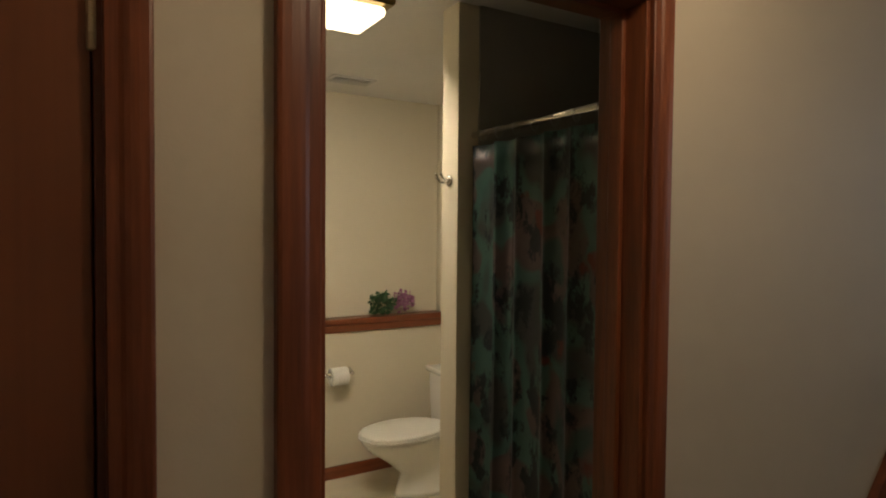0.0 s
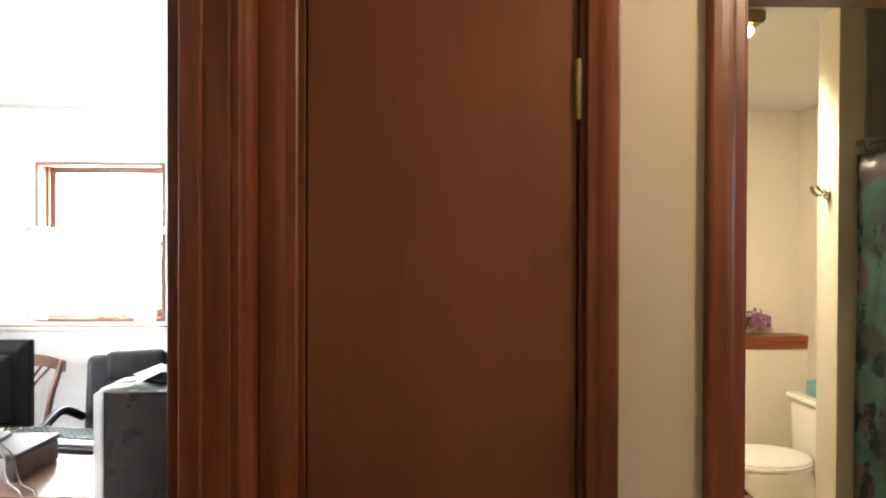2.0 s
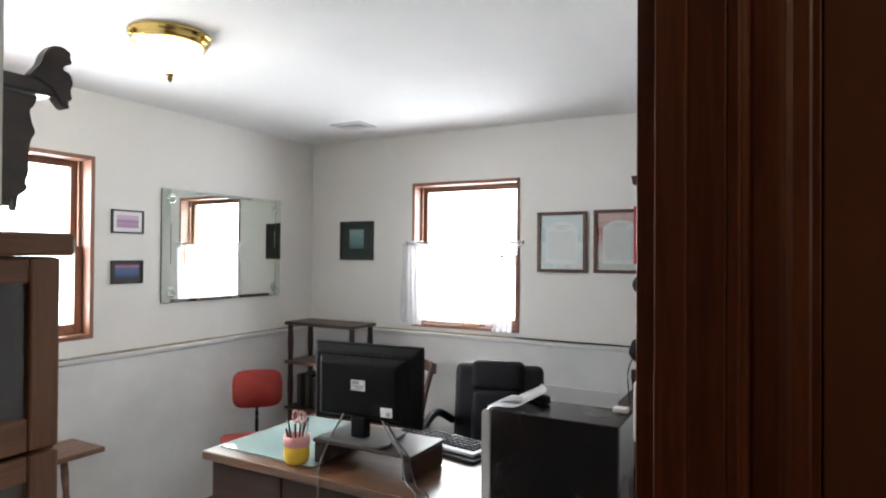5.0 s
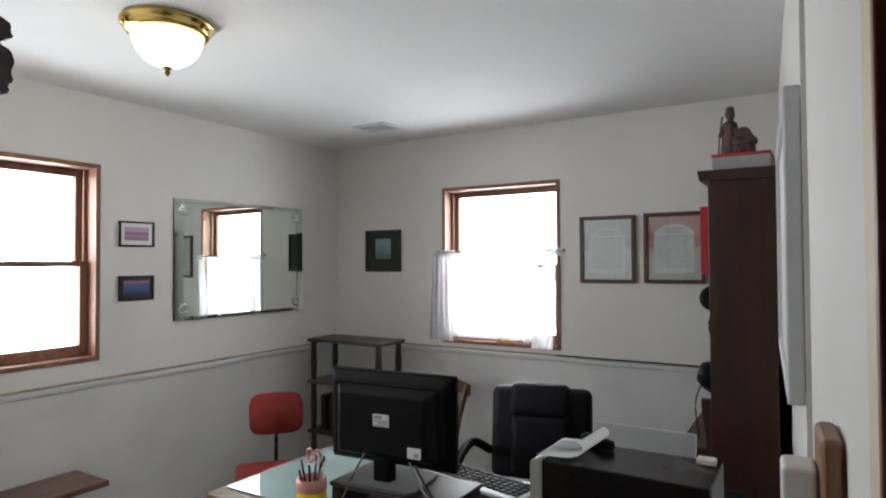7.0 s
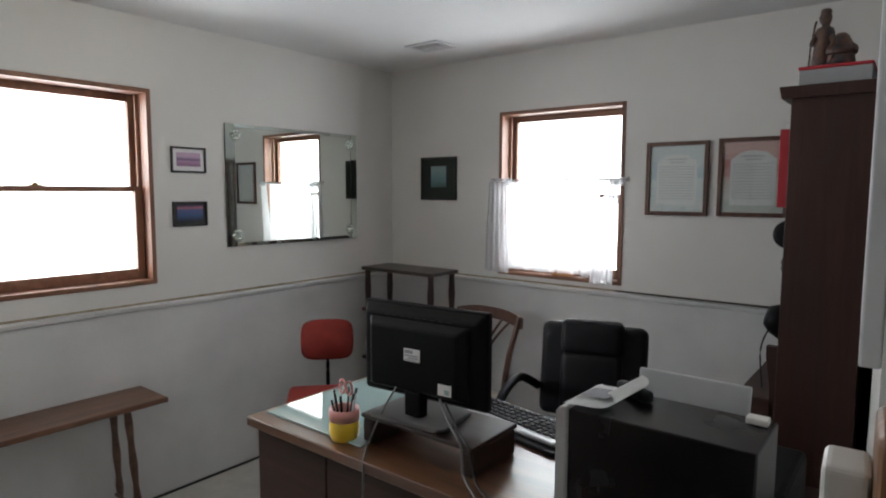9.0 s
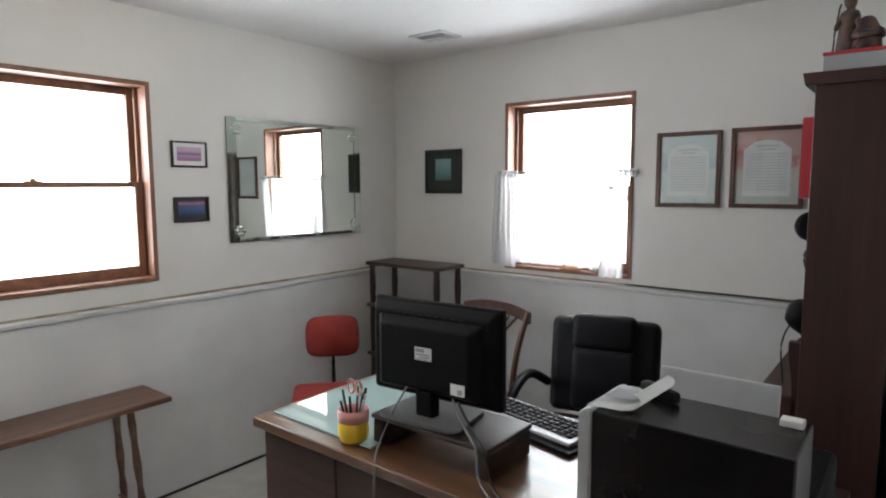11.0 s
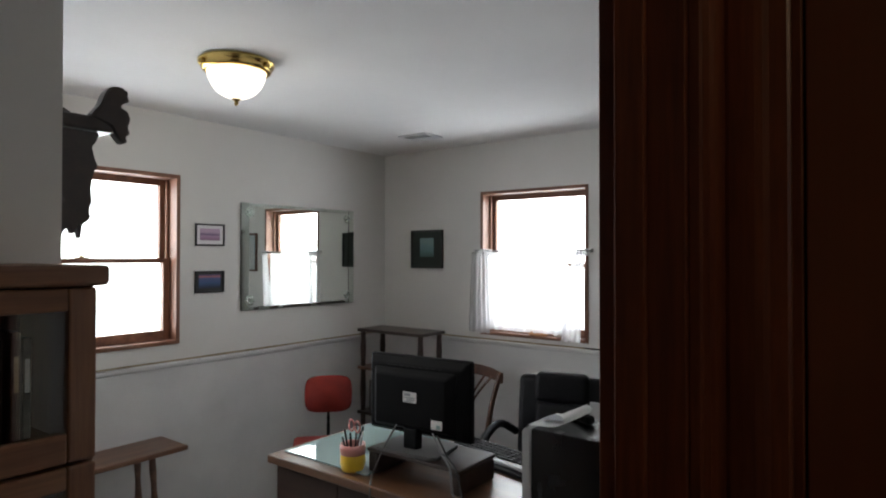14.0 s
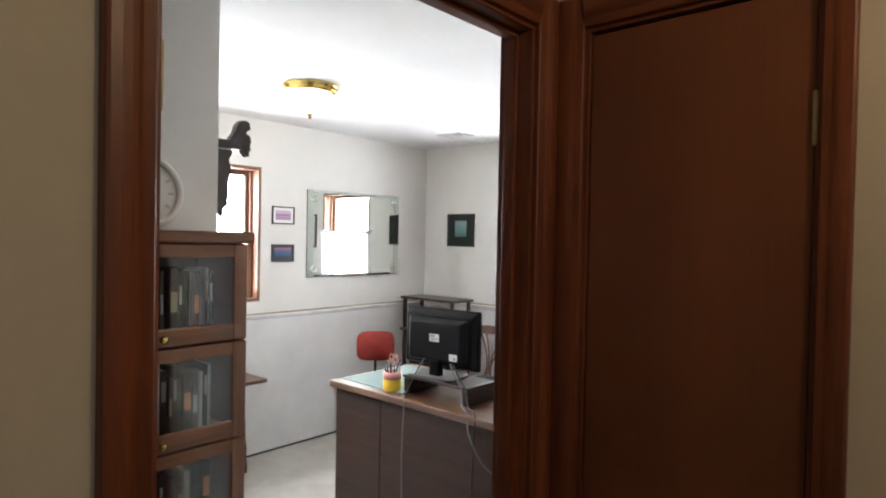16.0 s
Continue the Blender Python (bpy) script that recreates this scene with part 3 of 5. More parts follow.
# ---- windows ----
def window(name, label, w, z0, z1, m, rows="x"):
    """Wooden double-hung window in a reveal; local x across, y outward, z up; inner wall face at y = 0."""
    ob = new(name)
    ob.matrix_world = m
    tagged(ob, label, "window", kind="structure")
    d, h = 0.165, z1 - z0
    across = "winwoodx" if rows == "x" else "winwoody"
    fr = 0.022
    part("reveal", box(0, fr, -0.006, d, z0, z1, 0.002), "winwood", ob)
    part("reveal", box(w - fr, w, -0.006, d, z0, z1, 0.002), "winwood", ob)
    part("reveal_head", box(fr, w - fr, -0.006, d, z1 - fr, z1, 0.002), across, ob)
    part("sill", box(fr, w - fr, -0.010, d, z0, z0 + fr, 0.003), across, ob)
    for x0, x1 in ((fr, fr + 0.016), (w - fr - 0.016, w - fr)):
        part("sash_track", box(x0, x1, 0.075, 0.088, z0 + fr, z1 - fr, 0.001), "winwood", ob)
        part("blind_stop", box(x0, x1, 0.128, 0.145, z0 + fr, z1 - fr, 0.001), "winwood", ob)
    mid = z0 + h * 0.49
    for nm, y0, a, b, low in (("upper_sash", 0.108, mid - 0.012, z1 - fr, 0), ("lower_sash", 0.064, z0 + fr, mid + 0.014, 1)):
        sash = new(nm)
        sash.parent = ob
        st, bot, top = 0.036, (0.052 if low else 0.026), (0.026 if low else 0.036)
        x0, x1 = fr + 0.002, w - fr - 0.002
        part("stile", box(x0, x0 + st, y0, y0 + 0.034, a, b, 0.003), "winwood", sash)
        part("stile", box(x1 - st, x1, y0, y0 + 0.034, a, b, 0.003), "winwood", sash)
        part("rail", box(x0 + st, x1 - st, y0, y0 + 0.034, a, a + bot, 0.003), across, sash)
        part("rail", box(x0 + st, x1 - st, y0, y0 + 0.034, b - top, b, 0.003), across, sash)
        pane = part("pane", box(x0 + st - 0.004, x1 - st + 0.004, y0 + 0.014, y0 + 0.018, a + bot - 0.004, b - top + 0.004), "glass", sash)
        pane.visible_shadow = False
        if low:
            bm = box(w / 2 - 0.03, w / 2 + 0.03, y0 + 0.004, y0 + 0.03, b, b + 0.006, 0.002)
            lathe([(0, 0), (0.012, 0), (0.012, 0.008), (0.006, 0.012), (0, 0.012)], 14, bm, (w / 2, y0 + 0.017, b + 0.005))
            part("sash_lock", bm, "darkbrass", sash, "brass sash lock")
    return ob


wm = Matrix(((0, -1, 0, WX), (1, 0, 0, WW[0]), (0, 0, 1, 0), (0, 0, 0, 1)))
window("window_1", "reddish wood double-hung window, bright daylight outside", WW[1] - WW[0], WW[2], WW[3], wm, "y")
window("window_2", "reddish wood double-hung window behind a cafe curtain", NW[1] - NW[0], NW[2], NW[3], Matrix.Translation((NW[0], NY, 0)), "x")
structure("backdrop_west", box(WX - 1.6, WX - 1.58, -0.6, 4.4, -0.5, 4.2), "outside", "plain overcast brightness outside the window", "backdrop")
structure("backdrop_north", box(-4.9, 0.4, NY + 1.58, NY + 1.6, -0.5, 4.2), "outside", "plain overcast brightness outside the window", "backdrop")
structure("ground", box(-400, 400, -400, 400, -0.3, -0.12), "carpet", "dull ground outside the house", "ground")


# ---- office: ceiling lamp and vent ----
def ceiling_lamp(at):
    ob = thing("ceiling_lamp", at, "lit frosted glass bowl ceiling lamp with polished brass rim", "lamp")
    part("brass_pan", lathe([(0, 0), (0.158, 0), (0.166, -0.006), (0.164, -0.016), (0.150, -0.022), (0.153, -0.032), (0.146, -0.042), (0.138, -0.046), (0.128, -0.048), (0.128, -0.030), (0, -0.028)], 40), "brass", ob, "polished brass stepped rim", True)
    glass = part("glass_bowl", lathe([(0.126, -0.044), (0.122, -0.072), (0.108, -0.104), (0.084, -0.131), (0.052, -0.150), (0.020, -0.158), (0.0, -0.159)], 40), "lampglass", ob, "lit frosted white glass", True)
    glass.visible_shadow = False
    part("finial", lathe([(0, -0.157), (0.018, -0.159), (0.020, -0.164), (0.010, -0.168), (0.008, -0.174), (0.011, -0.180), (0.005, -0.190), (0, -0.193)], 16), "darkbrass", ob, "small brass finial", True)
    for a in (20, 140, 260):
        part("clip", lathe([(0, -0.010), (0.012, -0.006), (0.014, 0.004), (0.010, 0.012), (0, 0.014)], 12, at=(0.158 * math.cos(radians(a)), 0.158 * math.sin(radians(a)), -0.032)), "brass", ob, "", True)
    return ob


ceiling_lamp((-2.523, 1.797, CEIL)).scale = (0.91, 0.91, 0.95)


def ceiling_vent(at, w, h, n, rz=0):
    ob = thing("ceiling_vent", at, "white painted metal ceiling air vent with slats", "vent", rz=rz)
    part("backing", box(-w / 2 + 0.02, w / 2 - 0.02, -h / 2 + 0.02, h / 2 - 0.02, -0.003, 0.0), "ventdark", ob)
    bm = box(-w / 2, w / 2, -h / 2, -h / 2 + 0.025, -0.008, 0, 0.002)
    box(-w / 2, w / 2, h / 2 - 0.025, h / 2, -0.008, 0, 0.002, bm=bm)
    box(-w / 2, -w / 2 + 0.025, -h / 2 + 0.025, h / 2 - 0.025, -0.008, 0, 0.002, bm=bm)
    box(w / 2 - 0.025, w / 2, -h / 2 + 0.025, h / 2 - 0.025, -0.008, 0, 0.002, bm=bm)
    part("frame", bm, "vent", ob)
    for i in range(n):
        y = -h / 2 + 0.03 + (h - 0.06) * (i + 0.5) / n
        part("slat", moved(box(-w / 2 + 0.025, w / 2 - 0.025, -0.0045, 0.0045, -0.001, 0.001), Matrix.Translation((0, y, -0.007)) @ pose(0, 0, 0, 35 if i < n / 2 else -35)), "vent", ob)
    return ob


ceiling_vent((-2.893, 3.448, CEIL), 0.235, 0.185, 7)
ceiling_vent((1.29, 3.49, CEIL), 0.26, 0.16, 7)


# ---- office walls: mirror and pictures ----
def wall_frame(name, label, category, x0, x1, z0, z1, fw, depth, fmat, m, group=""):
    """Frame flat on a wall; local x across, z up, front at -y."""
    ob = new(name)
    ob.matrix_world = m @ Matrix.Translation((x0, 0, z0))
    tagged(ob, label, category, group)
    w, h = x1 - x0, z1 - z0
    part("frame_side", box(0, fw, -depth, -0.001, 0, h, 0.002), fmat, ob)
    part("frame_side", box(w - fw, w, -depth, -0.001, 0, h, 0.002), fmat, ob)
    part("frame_rail", box(fw, w - fw, -depth, -0.001, 0, fw, 0.002), fmat, ob)
    part("frame_rail", box(fw, w - fw, -depth, -0.001, h - fw, h, 0.002), fmat, ob)
    return ob, w, h


west = Matrix(((0, -1, 0, WX), (1, 0, 0, 0), (0, 0, 1, 0), (0, 0, 0, 1)))
north = Matrix.Translation((0, NY, 0))

pic, w, h = wall_frame("framed_picture", "small black frame with a mauve mountain landscape print", "picture", 2.268, 2.457, 1.637, 1.766, 0.009, 0.014, "frame_black", west, "small pictures by the window")
part("mat_board", box(0.009, w - 0.009, -0.006, -0.003, 0.009, h - 0.009), "mat_white", pic)
part("print", box(0.03, w - 0.03, -0.0075, -0.0062, 0.032, h - 0.028), picture_material("mauve_landscape", [(0.15, (0.30, 0.16, 0.27)), (0.45, (0.42, 0.26, 0.40)), (0.6, (0.20, 0.13, 0.24)), (0.8, (0.52, 0.36, 0.50))], lo=0.03, hi=0.1), pic, "mauve landscape print")
pic, w, h = wall_frame("framed_picture", "small black frame with a blue dusk seascape print", "picture", 2.268, 2.456, 1.362, 1.489, 0.009, 0.014, "frame_black", west, "small pictures by the window")
part("mat_board", box(0.009, w - 0.009, -0.006, -0.003, 0.009, h - 0.009), "frame_black", pic)
part("print", box(0.024, w - 0.024, -0.0075, -0.0062, 0.026, h - 0.02), picture_material("dusk_seascape", [(0.2, (0.012, 0.018, 0.05)), (0.45, (0.03, 0.08, 0.20)), (0.80, (0.08, 0.10, 0.24)), (0.92, (0.42, 0.14, 0.16)), (1.04, (0.10, 0.06, 0.14))], lo=0.02, hi=0.11), pic, "blue dusk seascape print")
pic, w, h = wall_frame("framed_picture", "black framed square print in a wide dark green mat", "picture", -3.333, -3.034, 1.488, 1.773, 0.014, 0.018, "frame_black", north)
part("mat_board", box(0.014, w - 0.014, -0.008, -0.004, 0.014, h - 0.014), "mat_dark", pic, "wide dark green mat")
part("print", box(0.085, w - 0.085, -0.010, -0.0085, 0.085, h - 0.06), picture_material("blue_green_print", [(0.2, (0.05, 0.10, 0.09)), (0.45, (0.10, 0.20, 0.20)), (0.7, (0.16, 0.28, 0.30)), (0.95, (0.22, 0.33, 0.34))], lo=0.08, hi=0.23, wobble=0.4), pic, "blue green print")


def certificate(x0, x1, z0, z1, tint, label):
    ob, w, h = wall_frame("framed_certificate", label, "certificate", x0, x1, z0, z1, 0.020, 0.020, "frame_brown", north, "framed certificates")
    ob_print = part("border_print", box(0.02, w - 0.02, -0.008, -0.004, 0.02, h - 0.02), picture_material("border_" + tint, {
        "blue": [(0.25, (0.46, 0.53, 0.56)), (0.42, (0.66, 0.68, 0.68)), (0.58, (0.58, 0.64, 0.68)), (0.74, (0.70, 0.72, 0.72)), (0.90, (0.44, 0.54, 0.62)), (1.05, (0.60, 0.65, 0.68))],
        "red": [(0.25, (0.58, 0.56, 0.54)), (0.42, (0.50, 0.55, 0.52)), (0.58, (0.66, 0.62, 0.60)), (0.78, (0.62, 0.50, 0.48)), (0.94, (0.50, 0.20, 0.20)), (1.08, (0.60, 0.38, 0.36))]}[tint], lo=0.0, hi=0.36, wobble=0.55), ob, "flowered border print")
    sheet = prism([(0.055, 0.055), (w - 0.055, 0.055), (w - 0.055, h - 0.105), (w - 0.08, h - 0.085), (w - 0.10, h - 0.07), (w / 2, h - 0.06), (0.10, h - 0.07), (0.08, h - 0.085), (0.055, h - 0.105)], -0.0095, -0.0085, "y")
    part("text_sheet", sheet, "mat_white", ob, "white text sheet")
    for i in range(2):
        ww = (0.10, 0.07)[i]
        part("text_bar", box(w / 2 - ww / 2, w / 2 + ww / 2, -0.0102, -0.0098, h - 0.092 - 0.016 * i, h - 0.085 - 0.016 * i), "pale_ink", ob)
    for i in range(13):
        a, b = 0.067 + 0.008 * noise.noise(Vector((i * 3.3, 1, 0))), w - 0.067 - 0.012 * abs(noise.noise(Vector((i * 2.7, 4, 0))))
        z = h - 0.128 - i * 0.0135
        part("text_bar", box(a, b, -0.0102, -0.0098, z, z + 0.0040), "pale_ink", ob)
    part("glazing", box(0.02, w - 0.02, -0.0135, -0.0125, 0.02, h - 0.02), "glass", ob).visible_shadow = False
    return ob


certificate(-1.785, -1.476, 1.428, 1.801, "blue", "brown framed certificate with a blue flowered border")
certificate(-1.432, -1.123, 1.430, 1.806, "red", "brown framed certificate with a red flowered border")

# bevelled mirror with etched corner rosettes
mir = new("wall_mirror")
mir.matrix_world = west @ Matrix.Translation((2.573, 0, 1.239)) @ pose(0, 0, 0, 0, 0, -1.3)
tagged(mir, "large silvery wall mirror with bright glass edge strips", "mirror")
w, h, bw = 0.943, 0.669, 0.055
part("backing", box(0, w, -0.008, -0.001, 0, h), "frame_black", mir)
for z in (0.10, h - 0.14):
    part("spacer_block", box(w - 0.10, w - 0.06, -0.001, 0.0195, z, z + 0.04), "frame_black", mir)
part("mirror_glass", box(bw, w - bw, -0.013, -0.0085, bw * 0.35, h - bw * 0.35), "mirror", mir)


part("border_strip", prism([(0, -0.0085), (0, -0.010), (bw - 0.002, -0.0155), (bw - 0.002, -0.0085)], 0, h, "z"), "bevel", mir)
part("border_strip", prism([(w, -0.0085), (w, -0.010), (w - bw + 0.002, -0.0155), (w - bw + 0.002, -0.0085)], 0, h, "z"), "bevel", mir)
b2 = bw * 0.35 - 0.001
part("border_strip", prism([(-0.0085, 0), (-0.010, 0), (-0.0155, b2), (-0.0085, b2)], bw, w - bw, "x"), "bevel", mir)
part("border_strip", prism([(-0.0085, h), (-0.010, h), (-0.0155, h - b2), (-0.0085, h - b2)], bw, w - bw, "x"), "bevel", mir)
for x in (0.06, w - 0.06):
    for z in (0.06, h - 0.06):
        bm = bmesh.new()
        for k in range(6):
            lathe([(0, 0), (0.014, 0.0005), (0.011, 0.006), (0, 0.008)], 10, bm, (0.021 * math.cos(k * 1.047), 0.021 * math.sin(k * 1.047), 0))
        lathe([(0, 0), (0.009, 0.001), (0.007, 0.006), (0, 0.007)], 12, bm, (0, 0, 0.001))
        part("rosette", moved(bm, Matrix.Translation((x, -0.0155, z)) @ pose(0, 0, 0, 90)), "bevel", mir, "small glass rosette", True)


# ---- office: things on the east wall ----
slope = math.degrees(math.atan(EWS))


def on_east(y, z):
    """Local x along the wall going south, front at -y, for a wall that looks west."""
    return Matrix.Translation((EWX - EWS * y, y, z)) @ pose(0, 0, 0, 0, 0, -90 + slope)


ob = new("white_board")
ob.matrix_world = on_east(2.62, 1.29)
tagged(ob, "white framed board hung on the wall", "board")
part("panel", box(0.03, 0.82, -0.026, -0.016, 0.03, 0.54), "white", ob)
for a in ((0, 0.03, 0, 0.57), (0.82, 0.85, 0, 0.57), (0.03, 0.82, 0, 0.03), (0.03, 0.82, 0.54, 0.57)):
    part("frame_bar", box(a[0], a[1], -0.036, -0.008, a[2], a[3], 0.004), "vent", ob)
# black sheet standing in for the shadow between board and wall
part("backing", box(0.02, 0.83, -0.008, -0.001, 0.02, 0.55), "blackgloss", ob, "dark sheet for the shadow behind the board")
ob = new("framed_picture")
ob.matrix_world = on_east(3.55, 1.90)
tagged(ob, "narrow pale framed picture high on the wall", "picture")
part("frame", box(0, 0.3, -0.018, -0.001, 0, 0.2, 0.003), "vent", ob)
ob = new("light_switch")
ob.matrix_world = on_east(1.28, 1.285)
tagged(ob, "white light switch on a rounded wooden wall plate", "switch")
part("wood_plate", box(-0.045, 0.045, -0.022, -0.001, -0.09, 0.085, 0.008, 3), "oakz", ob, "rounded oak back plate")
part("switch_box", box(-0.028, 0.028, -0.056, -0.0225, -0.048, 0.048, 0.006, 3), "white", ob, "white switch box")


# ---- office: tall dark bookcase ----
BKY = 2.74
bex = EWX - EWS * BKY
bk = thing("bookcase", (-0.965, BKY, 0), "tall dark stained wooden bookcase against the wall", "bookcase")
bd = bex - 0.03 + 0.965 - 0.005
part("side", box(0.012, bd, 0.0, 0.022, 0, 1.817, 0.002), "darkwoodz", bk)
part("side", box(0.012, bd, 0.80, 0.822, 0, 1.817, 0.002), "darkwoodz", bk)
part("back", box(bd - 0.012, bd, 0.022, 0.80, 0.05, 1.817), "darkwoodz", bk)
part("crown", prism([(-0.012, 1.817), (bd + 0.002, 1.817), (bd + 0.002, 1.851), (-0.019, 1.851), (-0.016, 1.837)], -0.012, 0.834, "y"), "darkwoodz", bk)
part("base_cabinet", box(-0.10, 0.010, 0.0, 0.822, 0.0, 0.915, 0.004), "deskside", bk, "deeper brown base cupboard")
for z in (0.08, 0.42, 0.76, 1.10, 1.48):
    part("shelf", box(0.02, bd - 0.013, 0.022, 0.80, z, z + 0.02, 0.001), "darkwood", bk)
part("plinth", box(0.0, 0.02, 0.0, 0.822, 0.0, 0.08, 0.002), "darkwoodz", bk)
part("edge_strip", prism([(-0.004, 0), (-0.004, 0.95), (-0.018, 1.05), (-0.018, 1.08), (0.012, 1.08), (0.012, 0)], 0.0, 0.03, "y"), "darkwoodz", bk)
red = tagged(new("red_folder"), "bright red cardboard folder standing out of the bookcase", "folder")
red.matrix_world = pose(-0.935, BKY + 0.06, 1.5005)
part("cover", box(-0.052, 0.17, 0, 0.004, 0, 0.235, 0.001), "redcard", red)
part("cover", box(-0.052, 0.17, 0.03, 0.034, 0, 0.235, 0.001), "redcard", red)
part("spine", box(0.17, 0.174, 0, 0.034, 0, 0.235, 0.001), "redcard", red)
part("papers", box(-0.04, 0.168, 0.006, 0.028, 0.005, 0.25), "paper", red)


def headphones(at):
    ob = thing("desk_gadget", at, "black round headphone cup hanging from the bookcase", "headphones")
    part("cup", moved(lathe([(0, -0.02), (0.035, -0.018), (0.045, -0.005), (0.045, 0.012), (0.034, 0.024), (0, 0.026)], 20), pose(0, 0, 0, 80, 0, 20)), "black", ob, "", True)
    return ob


def desk_lamp(at):
    ob = thing("clip_lamp", at, "small black clip lamp on the bookcase edge with a hanging cord", "lamp")
    part("shade", moved(lathe([(0.02, 0.05), (0.035, 0.045), (0.052, 0.02), (0.062, -0.03), (0.058, -0.03), (0.045, 0.02), (0.015, 0.042)], 20), pose(-0.035, 0, 0, 10, -70, 0)), "black", ob, "", True)
    part("arm", tube(bezier([(-0.01, 0.0, 0.03), (-0.01, 0, 0.12), (-0.03, 0.0, 0.20), (0.0, 0.0, 0.26)]), 0.007), "black", ob, "", True)
    part("cord", tube(bezier([(-0.06, 0, -0.02), (-0.10, 0.02, -0.12), (-0.085, 0.02, -0.30), (-0.11, 0.02, -0.46)]), 0.0035), "blackcable", ob, "", True)
    return ob


headphones((-0.958, BKY + 0.12, 1.415))
desk_lamp((-0.945, BKY + 0.10, 1.145)).scale = (0.75, 0.9, 0.9)
ob = thing("box_book", (-0.94, BKY + 0.02, 1.8515), "grey box with a red lid on the bookcase", "box")
part("box_body", box(0, 0.175, 0, 0.26, 0.0, 0.046, 0.002), "greyplastic", ob)
part("lid", box(-0.003, 0.178, -0.003, 0.263, 0.0465, 0.0555, 0.003), "redcard", ob, "red lid")
fig = bmesh.new()
# robed standing figure with a staff, and a hunched one beside it
lathe([(0, 0), (0.046, 0), (0.044, 0.02), (0.038, 0.07), (0.036, 0.11), (0.039, 0.125), (0.032, 0.142), (0.014, 0.150), (0.013, 0.156), (0.021, 0.166), (0.024, 0.182), (0.018, 0.198), (0.022, 0.200), (0.016, 0.210), (0, 0.214)], 18, fig, (0.062, 0.1, 0))
lathe([(0, 0), (0.052, 0), (0.055, 0.02), (0.050, 0.05), (0.042, 0.085), (0.028, 0.108), (0.014, 0.118), (0, 0.121)], 18, fig, (0.122, 0.092, 0))
lathe([(0.050, 0.040), (0.060, 0.046), (0.058, 0.060), (0.047, 0.072)], 18, fig, (0.122, 0.092, 0))
tube(bezier([(0.012, 0.085, 0.0), (0.016, 0.085, 0.09), (0.030, 0.085, 0.17)]), 0.004, 6, fig)
tube(bezier([(0.036, 0.09, 0.12), (0.024, 0.075, 0.10), (0.016, 0.082, 0.085)]), 0.010, 8, fig)
tube(bezier([(0.088, 0.085, 0.115), (0.098, 0.062, 0.085), (0.085, 0.055, 0.055)]), 0.011, 8, fig)
tube(bezier([(0.155, 0.08, 0.075), (0.178, 0.07, 0.060), (0.180, 0.065, 0.045)]), 0.009, 8, fig)
tube(bezier([(0.075, 0.06, 0.004), (0.092, 0.05, 0.02), (0.105, 0.045, 0.045)]), 0.006, 8, fig)
for v in fig.verts:
    q = noise.noise(v.co * 45) * 0.004
    v.co.x += q
    v.co.y += noise.noise(v.co * 60 + Vector((3, 1, 2))) * 0.004
M["figure"] = surface("painted_plaster_figure", (0.014, 0.015, 0.026), (0.13, 0.062, 0.032), 0.5, 38, 200, 0.3)
ob = tagged(mesh_ob("figurine", fig, "figure", True), "painted plaster figurine on a red box lid", "figurine")
ob.matrix_world = pose(-0.935, BKY + 0.03, 1.9078) @ Matrix.Diagonal((0.70, 0.70, 0.82, 1))


# ---- office: desk ----
DX0, DX1, DYA, DYB, DZ = -2.43, -1.215, 1.886, 2.535, 0.769
desk = thing("desk", (DX0, DYA, 0), "brown walnut office desk with panelled front", "desk")
dw, dd = DX1 - DX0, DYB - DYA
part("desktop", box(0, dw, 0, dd, DZ - 0.034, DZ, 0.005, 3), "desktop", desk, "worn walnut desktop")
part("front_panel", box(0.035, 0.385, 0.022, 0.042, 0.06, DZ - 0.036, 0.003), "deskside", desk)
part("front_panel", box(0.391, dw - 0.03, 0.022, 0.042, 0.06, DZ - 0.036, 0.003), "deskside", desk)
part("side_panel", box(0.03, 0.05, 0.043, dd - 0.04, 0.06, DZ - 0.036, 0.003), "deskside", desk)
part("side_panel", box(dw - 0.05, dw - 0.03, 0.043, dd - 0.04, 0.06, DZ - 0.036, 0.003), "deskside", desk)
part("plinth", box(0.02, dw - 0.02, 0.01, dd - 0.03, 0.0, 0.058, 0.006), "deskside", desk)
for i in range(3):
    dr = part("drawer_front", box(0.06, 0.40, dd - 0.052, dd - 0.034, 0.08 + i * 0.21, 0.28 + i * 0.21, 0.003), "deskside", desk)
    part("drawer_pull", box(0.18, 0.28, dd - 0.033, dd - 0.018, 0.17 + i * 0.21, 0.18 + i * 0.21, 0.003), "darkbrass", dr, "brass pull")
pad = tagged(mesh_ob("desk_pad", box(DX0 + 0.03, DX0 + 0.50, DYA + 0.062, DYA + 0.58, DZ, DZ + 0.006, 0.002), "glassblue"), "pale green glass sheet lying on the desktop", "desk pad")
# riser
RZ = DZ + 0.0925
rs = thing("monitor_riser", (-1.965, 1.985, DZ), "low dark wooden monitor riser bridging the desktop", "riser")
part("top_board", box(0, 0.425, 0.0, 0.23, 0.078, 0.092, 0.004), "darkwood", rs)
part("side_board", box(0.002, 0.047, 0.004, 0.226, 0, 0.0775, 0.010, 3), "darkwood", rs)
part("side_board", box(0.378, 0.423, 0.004, 0.226, 0, 0.0775, 0.010, 3), "darkwood", rs)


